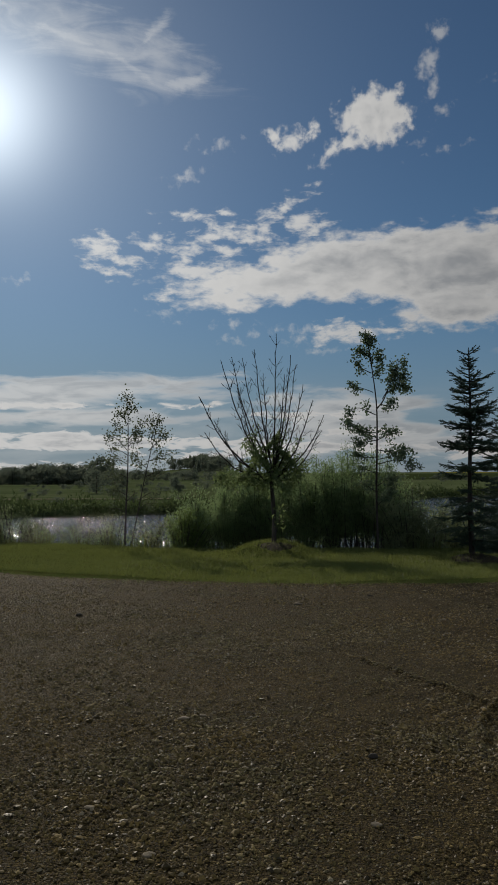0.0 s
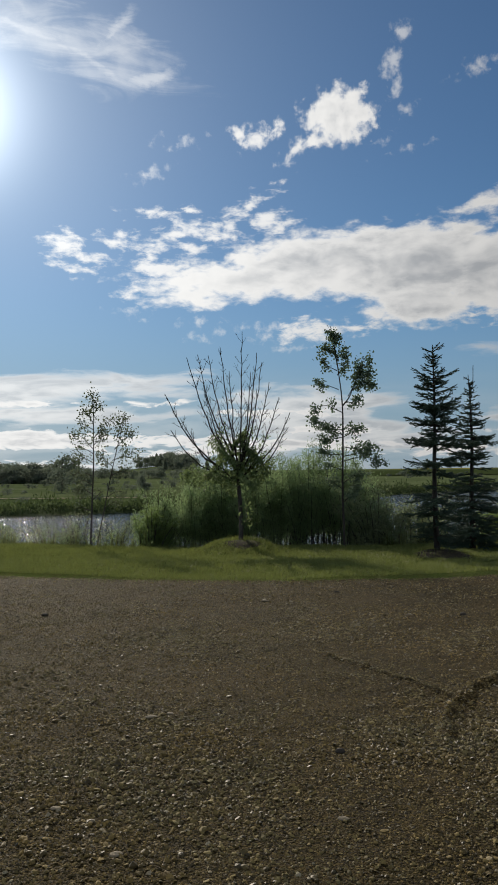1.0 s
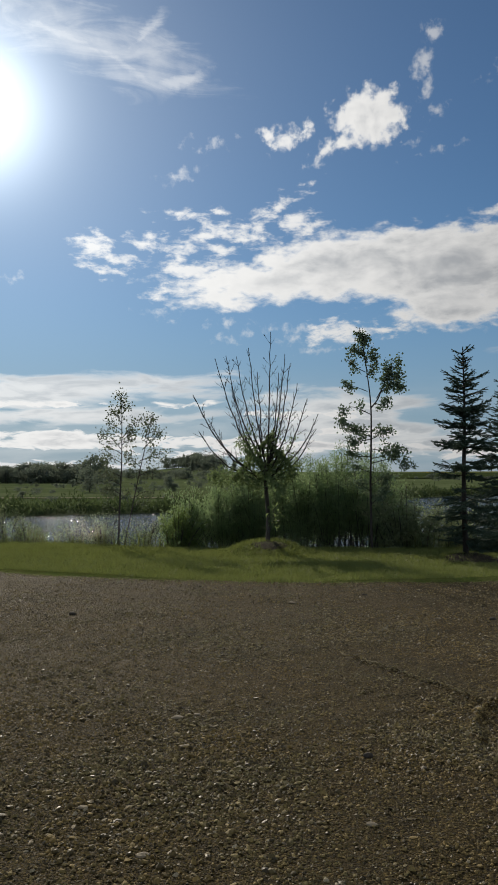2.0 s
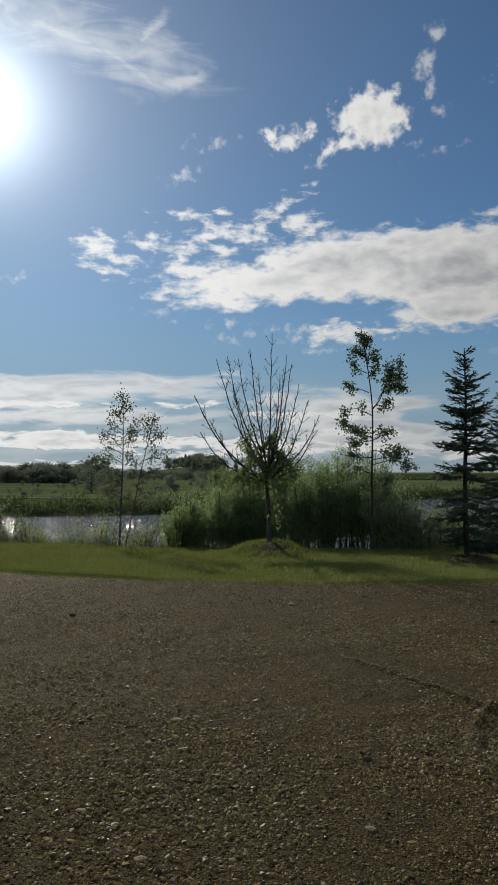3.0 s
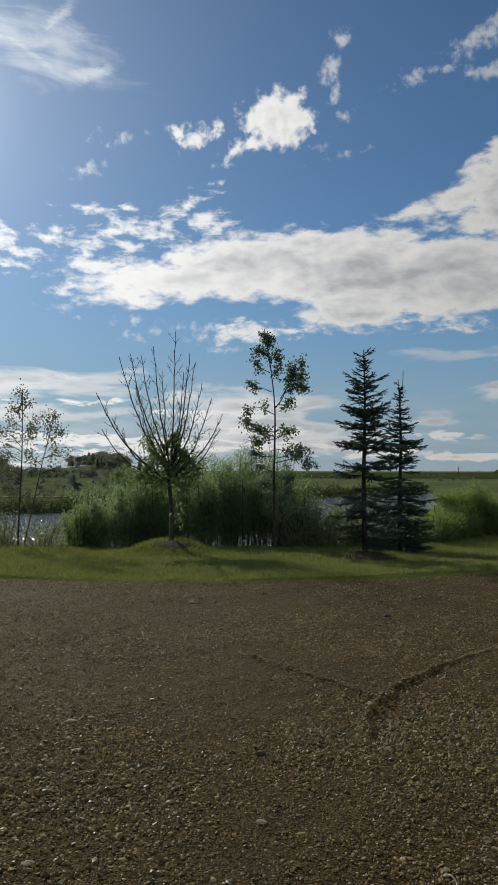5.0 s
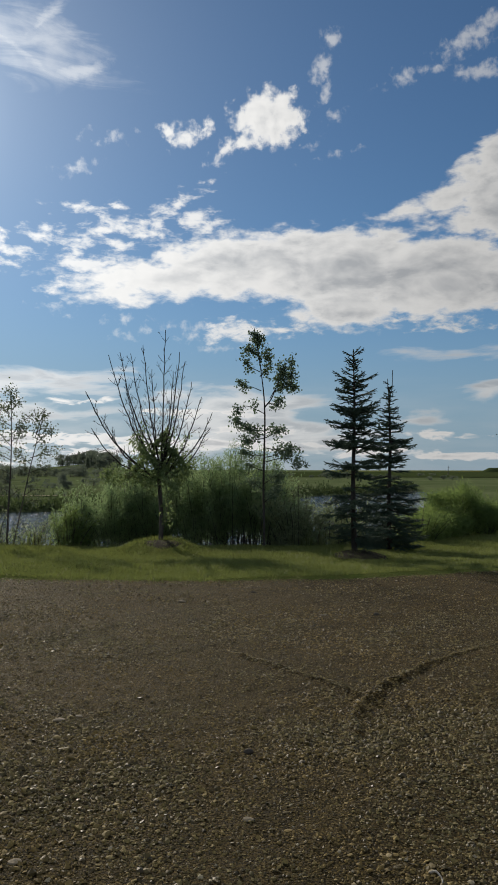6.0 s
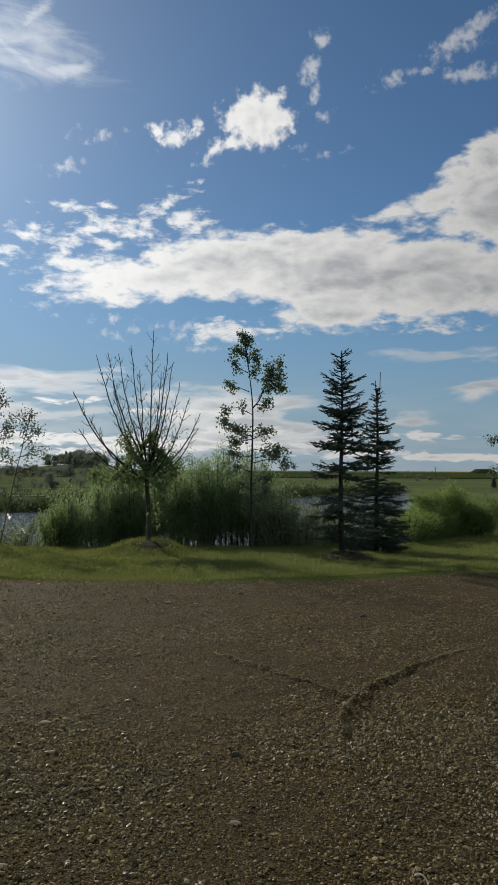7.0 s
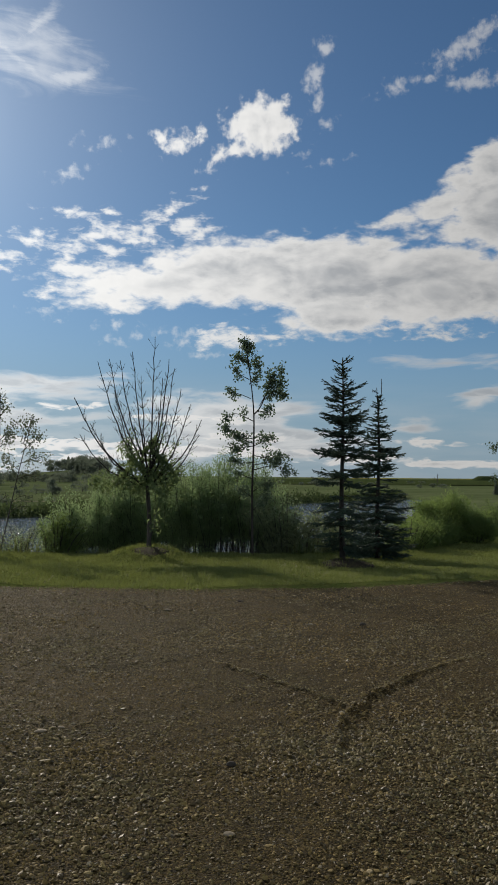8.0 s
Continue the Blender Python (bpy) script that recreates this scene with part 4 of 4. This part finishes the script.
shrub("silverberry_shrub", 3.8, 18.6, 1.2, 0.6, 20, 5000, SILVER, "sparse grey-green shrub beside the pond", 53, (0.07, 0.030), bare=0.12, bark=BARK_GREY, jitter=0.09)
dome_bush(7.55, 21.0, 1.38, 0.98, 70, 24000, "bright green rounded willow bush on the lawn", 54)
dome_bush(8.30, 20.7, 0.72, 0.52, 40, 9000, "lower green willow bush beside a larger one", 58)
dome_bush(6.85, 20.2, 0.74, 0.85, 46, 13000, "low green bush at the foot of a larger one", 55)
shrub("rounded_bush", 6.1, 19.3, 0.9, 0.55, 30, 5000, BUSH, "low dark green bush behind the spruces", 56, (0.08, 0.02), bare=0.1, group="bushes on the lawn", jitter=0.08)
shrub("rounded_bush", 10.4, 24.5, 1.0, 0.5, 30, 4000, BUSH, "small green bush on the lawn", 57, (0.085, 0.02), bare=0.1, group="bushes on the lawn", jitter=0.08)
leafy_tree("poplar_tree", 10.4, 23.0, [[(0.0, -0.1), (0.02, 1.5), (0.0, 2.8), (0.05, 3.8)]],
           [[(0.0, 2.3), (-0.35, 2.5), (-0.72, 2.58)], [(0.0, 1.6), (-0.3, 1.7), (-0.6, 1.72)], [(0.0, 2.6), (0.3, 2.8), (0.6, 3.0)], [(0.02, 3.0), (-0.1, 3.3), (-0.3, 3.5)], [(0.02, 2.2), (0.3, 2.3), (0.6, 2.4)], [(0.04, 3.3), (0.1, 3.6), (0.1, 3.9)]],
           POPLAR, BARK_PALE, 1200, 0.06, "young poplar standing on the lawn", 13)


# reeds, grass
def stuff(name, v, f, mat, label, category):
    return tagged(part(name, pushed_from_eye(v), f, mat), label, category, kind="stuff")


def reed_bed():
    rng = np.random.default_rng(61)
    n = 6500
    x = rng.uniform(-10.5, 5.8, n)
    y = crest(x) + rng.uniform(0.2, 2.6, n)
    keep = ((x < -1.9) | (x > 3.1)) & (lumps(x, y, 1.6, 0.5, 3) + rng.uniform(-0.7, 0.9, n) > 0.15)
    x, y = x[keep], y[keep]
    z = ground_z(x, y)
    v, f = blades(rng, np.stack([x, y, z], 1), rng.uniform(0.2, 0.55, len(x)), 0.013, 0.3)
    stuff("reed_bed", v, f, REED, "tall green reeds and grasses along the pond bank", "reeds")
    at = np.stack([x, y, z], 1)[rng.integers(0, len(x), 4500)] + np.stack([rng.normal(size=4500) * 0.08, rng.normal(size=4500) * 0.08, rng.uniform(0.08, 0.45, 4500)], 1)
    v, f = leaves(rng, at, 0.07, 0.022, np.array([0, 0, 0.5]))
    stuff("bank_weeds", v, f, WILLOW, "green leafy weeds among the reeds", "weeds")
    n = 14000
    x = rng.uniform(-45, 30, n)
    far = far_shore(x)
    y = far + 0.3 + rng.gamma(1.5, 1.0, n)
    tall = np.clip(0.55 + 0.42 * lumps(x, y, 5, 0.1, 3), 0.2, 1.8)
    z = np.maximum(ground_z(x, y), WATER_Z) + rng.beta(1.2, 1.6, n) * tall
    v, f = leaves(rng, np.stack([x, y, z], 1), 0.34, 0.12, np.array([0, 0, 0.9]), 0.7)
    stuff("far_reeds", v, f, SHORE, "dark low growth along the far shore of the pond", "reeds")


reed_bed()


def lawn_grass():
    rng = np.random.default_rng(62)
    n = 220000
    x = rng.uniform(-8.5, 10.5, n)
    u = rng.uniform(0, 1, n)
    y = lot_edge(x) + 0.02 + u * (crest(x) + 1.0 - lot_edge(x))
    z = ground_z(x, y)
    rim = np.exp(-((y - lot_edge(x)) / 0.10) ** 2)
    mound = np.exp(-(((x - 0.05) / 0.6) ** 2 + ((y - 17.0) / 0.6) ** 2)) + np.exp(-(((x - 3.8) / 0.6) ** 2 + ((y - 15.7) / 0.5) ** 2))
    tuft = 1 + 0.35 * lumps(x, y, 1.2, 0.9, 3)
    h = 0.045 * np.clip(tuft, 0.4, 2) * rng.uniform(0.6, 1.3, n) + 0.012 * rim + 0.06 * mound * rng.uniform(0, 1, n)
    h *= np.where(z < -0.1, 3.5, 1)
    bare = (((x - 0.12) / 0.37) ** 2 + ((y - 16.70) / 0.30) ** 2 < 1) | (((x - 3.76) / 0.52) ** 2 + ((y - 15.42) / 0.42) ** 2 < 1)
    keep = ~bare | (rng.uniform(0, 1, n) < 0.32)
    x, y, z, h = x[keep], y[keep], z[keep], h[keep]
    v, f = short_blades(rng, np.stack([x, y, z], 1), h, 0.011, 0.55)
    stuff("lawn_grass", v, f, GRASS, "short mown green grass with uneven tufts", "grass")
    n = 5000
    x = rng.uniform(-7, 8, n)
    y = lot_edge(x) - rng.gamma(1.2, 0.10, n)
    v, f = blades(rng, np.stack([x, y, lot_z(x, y)], 1), 0.035, 0.008, 0.7)
    stuff("edge_grass", v, f, GRASS, "stray grass blades at the gravel edge", "grass")


lawn_grass()

# mulch rings
for mx, my, mr in ((0.12, 16.70, 0.40), (3.76, 15.42, 0.56)):
    a, b = np.meshgrid(np.linspace(0, 2 * np.pi, 40), np.linspace(0, 1, 9))
    wob = 1 + 0.12 * np.sin(3 * a + mx) + 0.07 * np.sin(7 * a)
    px, py = mx + np.cos(a) * b * mr * wob, my + np.sin(a) * b * mr * 0.8 * wob
    ring = part("mulch_ring", pushed_from_eye(np.stack([px.ravel(), py.ravel(), (ground_z(px, py) + 0.03 * (1 - b ** 3) - 0.005).ravel()], 1)), grid_faces(40, 9), MULCH, smooth=True)
    tagged(ring, "ring of dark bark mulch round a tree trunk", "mulch", "mulch rings")


# ---------------------------------------------------------------- far trees
def far_tree(seed, height, width, conifer=False):
    rng = np.random.default_rng(seed)
    t = tagged(new("far_tree"), "dark green tree in a distant row", "tree", "distant trees")
    s = Shape()
    s.tube(curve([(0, 0, -0.3), (0.03 * height, 0, height * 0.4), (0, 0, height * 0.8)], 4), np.linspace(0.028 * height, 0.008 * height, 8), 5)
    part("trunk", *s.arrays(), BARK_DARK, t)
    if conifer:
        z = rng.beta(1.1, 1.7, 800) * height * 0.95 + 0.05 * height
        r = (1 - z / height) * width * 0.5 * rng.uniform(0.3, 1.1, 800)
        a = rng.uniform(0, 6.28, 800)
        c = np.stack([np.cos(a) * r, np.sin(a) * r, z], 1)
    else:
        k = 16
        mid = np.stack([rng.normal(size=k) * width * 0.25, rng.normal(size=k) * width * 0.25, rng.uniform(0.12, 0.9, k) * height], 1)
        mid[:, :2] *= (1.25 - 0.8 * np.abs(mid[:, 2:] / height - 0.45))
        c = mid[rng.integers(0, k, 850)] + rng.normal(size=(850, 3)) * np.array([0.13 * width, 0.13 * width, 0.075 * height])
        c[:, 2] = np.clip(c[:, 2], 0.02 * height, height)
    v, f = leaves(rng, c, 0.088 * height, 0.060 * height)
    part("crown", v, f, FAR_HAZE_LEAF, t)
    return t


kinds = [far_tree(71, 5.6, 4.2), far_tree(72, 6.4, 4.8), far_tree(73, 4.8, 4.6), far_tree(74, 6.0, 2.6, True)]
spots = random.Random(5)
used = [False] * 4


def plant(k, x, y, size, wide=1.0):
    far = float(stretch(y))
    m = Matrix.LocRotScale(pushed_from_eye([(x, y, float(ground_z(x, y)))])[0], Euler((0, 0, spots.uniform(0, 6.28))), (far * size * wide, far * size * wide, far * size))
    if not used[k]:
        used[k] = True
        kinds[k].matrix_basis = m
    else:
        ob = copy_thing(kinds[k], Matrix())
        ob.matrix_basis = m


for i in range(84):                                   # the row beyond the meadow
    plant(spots.choice((0, 1, 2, 2)), -68 + i * 0.42 + spots.uniform(-0.6, 0.6), 172 + spots.uniform(-6, 14), spots.choice((0.45, 0.52, 0.58, 0.66, 0.78)), 1.35)
for i in range(22):                                   # on to the hill
    plant(spots.choice((0, 1, 2)), -52 + i * 1.6 + spots.uniform(-1, 1), 260 + spots.uniform(-12, 12), spots.uniform(0.4, 0.65), 1.4)
for i in range(30):                                   # the wooded hill
    hx = spots.gauss(-33, 7)
    plant(spots.choice((0, 1, 1, 3)), hx, 385 + spots.uniform(-30, 40), spots.uniform(0.8, 1.15), 1.3)
for i in range(26):                                   # bushes in the meadow
    yy = spots.uniform(75, 210)
    plant(spots.choice((0, 2, 2, 3)), yy * spots.uniform(-0.26, 0.0), yy, spots.uniform(0.10, 0.27), 1.6)
for i in range(44):                                   # rough scrub on the far bank
    yy = spots.uniform(60, 150)
    plant(spots.choice((0, 2, 2)), yy * spots.uniform(-0.30, 0.02), yy, spots.uniform(0.06, 0.15), 1.9)
for i in range(26):                                   # scrub beyond the pond's far end
    yy = spots.uniform(140, 230)
    plant(spots.choice((0, 2, 2)), yy * spots.uniform(0.08, 0.36), yy, spots.uniform(0.10, 0.24), 1.9)
for xx, yy, sz in ((34.0, 78.0, 0.3), (38.5, 84.0, 0.34), (27.5, 62.0, 0.22), (40.5, 95.0, 0.3)):
    plant(3, xx, yy, sz)
for xx, yy, sz in ((-19.5, 92, 0.42), (-29.5, 140, 0.85), (-11.0, 95, 0.3)):
    plant(1, xx, yy, sz)

# post and mound on the far field
s = Shape()
s.tube(curve([(0, 0, -0.4), (0.02, 0, 1.6), (0.05, 0, 3.0)], 4), np.linspace(0.13, 0.07, 8), 7)
s.tube(curve([(-0.35, 0, 2.3), (0.4, 0, 2.35)], 3), np.full(3, 0.05), 5)
post = thing("utility_post", 87.6, 250, "thin grey wooden post standing in the field", "post")
part("pole", *s.arrays(), WOOD, post)
bx, by = np.meshgrid(np.linspace(-1, 1, 30), np.linspace(-1, 1, 16))
bh = 2.6 * smooth01((1 - np.sqrt(bx ** 2 + by ** 2)) * 1.6) + 0.1 * lumps(bx, by, 0.5)
mound = sheet("earth_mound", 165 + bx * 9, 400 + by * 8, ground_z(165 + bx * 9, 400 + by * 8) - 0.3 + bh, CROP, "low grassy earth mound on the horizon", "mound")
for i in range(9):
    fx = 70 + i * 13
    s = Shape()
    s.tube([(0, 0, -0.3), (0, 0, 0.8), (0, 0, 1.4)], [0.09, 0.09, 0.08], 6)
    fp = thing("fence_post", fx, 427, "weathered wooden fence post at the field edge", "fence post", "field fence posts")
    part("pole", *s.arrays(), WOOD, fp)


# ---------------------------------------------------------------- gravel stones
ICO_V, ICO_F = None, None
bm = bmesh.new()
bmesh.ops.create_icosphere(bm, subdivisions=1, radius=1.0)
ICO_V = np.array([v.co[:] for v in bm.verts])
ICO_F = np.array([[v.index for v in f.verts] for f in bm.faces])
bm.free()
CAP_V = np.array([(math.cos(k * 1.2566), math.sin(k * 1.2566), -0.35) for k in range(5)] + [(0.45, 0.1, 0.95), (-0.4, -0.15, 1.0)])
CAP_F = np.array([(0, 1, 5), (1, 6, 5), (1, 2, 6), (2, 3, 6), (3, 4, 6), (4, 5, 6), (4, 0, 5)])


def scatter_stones(rng, x, y, size, base_v, base_f):
    n, m = len(x), len(base_v)
    sc = size[:, None] * np.stack([rng.uniform(0.75, 1.4, n), rng.uniform(0.6, 1.1, n), rng.uniform(0.30, 0.70, n)], 1)
    v = base_v[None] * (1 + rng.normal(size=(n, m, 1)) * 0.16) * sc[:, None]
    a = rng.uniform(0, 6.28, n)
    tl = rng.normal(size=n) * 0.4
    vx, vy, vz = v[..., 0], v[..., 1], v[..., 2]
    vx, vz = vx * np.cos(tl)[:, None] - vz * np.sin(tl)[:, None], vx * np.sin(tl)[:, None] + vz * np.cos(tl)[:, None]
    rx = vx * np.cos(a)[:, None] - vy * np.sin(a)[:, None] + x[:, None]
    ry = vx * np.sin(a)[:, None] + vy * np.cos(a)[:, None] + y[:, None]
    rz = vz + (lot_z(x, y) + 0.012 + sc[:, 2] * rng.uniform(0.05, 0.6, n))[:, None]
    f = base_f[None] + (np.arange(n) * m)[:, None, None]
    return np.stack([rx, ry, rz], -1).reshape(-1, 3), f.reshape(-1, 3)


def lot_spots(rng, n, x0, x1, y0, y1, fade=1.0):
    """Places spread over a stretch of the lot, thinning out towards its rim and in worn patches."""
    x, y = rng.uniform(x0, x1, n), rng.uniform(y0, y1, n)
    rim = np.minimum(np.minimum(x - x0, x1 - x) / fade, np.minimum(y - y0, (y1 - y) * 0.5) / fade)
    worn = 0.4 * lumps(x, y, 0.8, 0.6, 3) + 0.5 * lumps(x, y, 2.9, 1.9, 3) + rng.uniform(-1.3, 1.3, n) > -0.75
    keep = worn & (rng.uniform(0, 1, n) < rim) & (y < lot_edge(x) - 0.03)
    return x[keep], y[keep]


def loose(n, area, middle, spread, most, base, fade=1.0, label="loose brown and grey gravel stones"):
    x, y = lot_spots(RNG, n, *area, fade)
    size = np.clip(RNG.lognormal(middle, spread, len(x)) * (1 + 0.18 * lumps(x, y, 2.9, 1.9, 3) - 0.08), 0.003, most)
    v, f = scatter_stones(RNG, x, y, size, *base)
    tagged(part("loose_gravel", pushed_from_eye(v), f, STONE, gravel_lot), label, kind="stuff")


ICO, CAP = (ICO_V, ICO_F), (CAP_V, CAP_F)
PEAK = (np.vstack([CAP_V[:5], [(0.1, 0.05, 1.0)]]), np.array([(k, (k + 1) % 5, 5) for k in range(5)]))
loose(9000, (-1.9, 2.7, 2.4, 6.4), -4.55, 0.34, 0.021, ICO)
loose(80000, (-2.2, 3.1, 2.1, 6.4), -4.86, 0.36, 0.018, CAP, 0.5)
loose(95000, (-3.9, 5.9, 4.6, 10.6), -4.78, 0.36, 0.018, PEAK, 0.9)
loose(95000, (-5.6, 8.4, 7.4, 15.5), -4.66, 0.35, 0.019, PEAK)
loose(30000, (-20.0, 22.0, -18.0, 18.0), -4.4, 0.35, 0.024, PEAK, 3.0)
u = RNG.uniform(5.0, 7.8, 1500)
x, y = ridge_x(u) + RNG.normal(size=1500) * 0.035 - 0.02, u
v, f = scatter_stones(RNG, x, y, np.clip(RNG.lognormal(-5.0, 0.35, 1500), 0.004, 0.016), ICO_V, ICO_F)
tagged(part("loose_gravel", v, f, STONE, gravel_lot), "coarse stones pushed up along the tyre ridge", kind="stuff")

x = RNG.uniform(0.7, 1.7, 500)
y = 7.05 - 1.85 * (x - 1.14) + RNG.normal(size=500) * 0.06
v, f = scatter_stones(RNG, x, y, np.clip(RNG.lognormal(-5.0, 0.35, 500), 0.004, 0.016), ICO_V, ICO_F)
tagged(part("loose_gravel", v, f, STONE, gravel_lot), "coarse stones along a second tyre mark", kind="stuff")

shapes = []
for k in range(8):
    v, f = scatter_stones(np.random.default_rng(90 + k), np.zeros(1), np.zeros(1), np.ones(1), ICO_V, ICO_F)
    v -= v.mean(0)
    shapes.append(mesh_data("pebble", v * np.array([1.15, 1.0, 0.7]), f, STONE))
for k in range(300):
    py = RNG.uniform(3.2, 6.2)
    px = RNG.uniform(-0.34, 0.52) * py + 0.1
    r = float(np.clip(RNG.lognormal(-4.5, 0.28), 0.008, 0.020))
    pb = new("pebble", shapes[k % 8])
    pb.parent = gravel_lot
    pb.matrix_basis = Matrix.LocRotScale((px, py, float(lot_z(px, py)) + 0.012 + r * 0.25), Euler((RNG.normal() * 0.15, RNG.normal() * 0.15, RNG.uniform(0, 6.28))), (r, r, r))


# a few single stones that stand out, and a dry twig
def big_stone(x, y, r, flat, mat, label, seed):
    rng = np.random.default_rng(seed)
    bm = bmesh.new()
    bmesh.ops.create_icosphere(bm, subdivisions=2, radius=1.0)
    v = np.array([q.co[:] for q in bm.verts])
    f = np.array([[q.index for q in k.verts] for k in bm.faces])
    bm.free()
    d = rng.normal(size=(5, 3))
    for k in d:
        k = k / np.linalg.norm(k)
        cut = rng.uniform(0.6, 0.85)
        over = np.maximum(v @ k - cut, 0)
        v = v - over[:, None] * k
    v = v * np.array([1.25, 0.9, flat]) * r
    a = rng.uniform(-0.4, 0.4)
    v = np.stack([v[:, 0] * math.cos(a) - v[:, 1] * math.sin(a), v[:, 0] * math.sin(a) + v[:, 1] * math.cos(a), v[:, 2]], 1)
    ob = part("stone", v, f, mat)
    ob.location = (x, y, float(lot_z(x, y)) + 0.012 + r * flat * 0.3)
    return tagged(ob, label, "stone", "single stones on the gravel")


PALE = "pale flat stone lying on the gravel lot"
for k, (sx, sy, sr, fl) in enumerate([(0.37, 10.72, 0.045, 0.4), (-0.55, 5.88, 0.036, 0.4), (0.54, 4.17, 0.024, 0.5), (-0.48, 3.85, 0.026, 0.5), (-0.85, 4.35, 0.022, 0.5), (-0.42, 5.95, 0.022, 0.4), (1.95, 9.6, 0.032, 0.5)]):
    big_stone(sx, sy, sr, fl, PALE_STONE, PALE, 200 + k)
for k, (sx, sy, sr, fl) in enumerate([(0.635, 5.09, 0.024, 0.8), (2.55, 9.55, 0.036, 0.7), (-2.2, 9.9, 0.034, 0.7), (1.35, 11.4, 0.030, 0.7)]):
    big_stone(sx, sy, sr, fl, DARK_STONE, "dark rough stone lying on the gravel lot", 220 + k)
s = Shape()
s.tube(curve([(-0.02, 0.03, 0.012), (0.0, 0.012, 0.022), (0.012, -0.02, 0.010), (0.008, -0.04, 0.004)], 5), np.linspace(0.005, 0.003, 15), 6)
twig = part("dry_twig", *s.arrays(), WOOD_PALE, smooth=True)
twig.location = (1.235, 3.52, float(lot_z(1.235, 3.52)) + 0.02)
tagged(twig, "short curved bleached dry twig on the gravel", "twig")
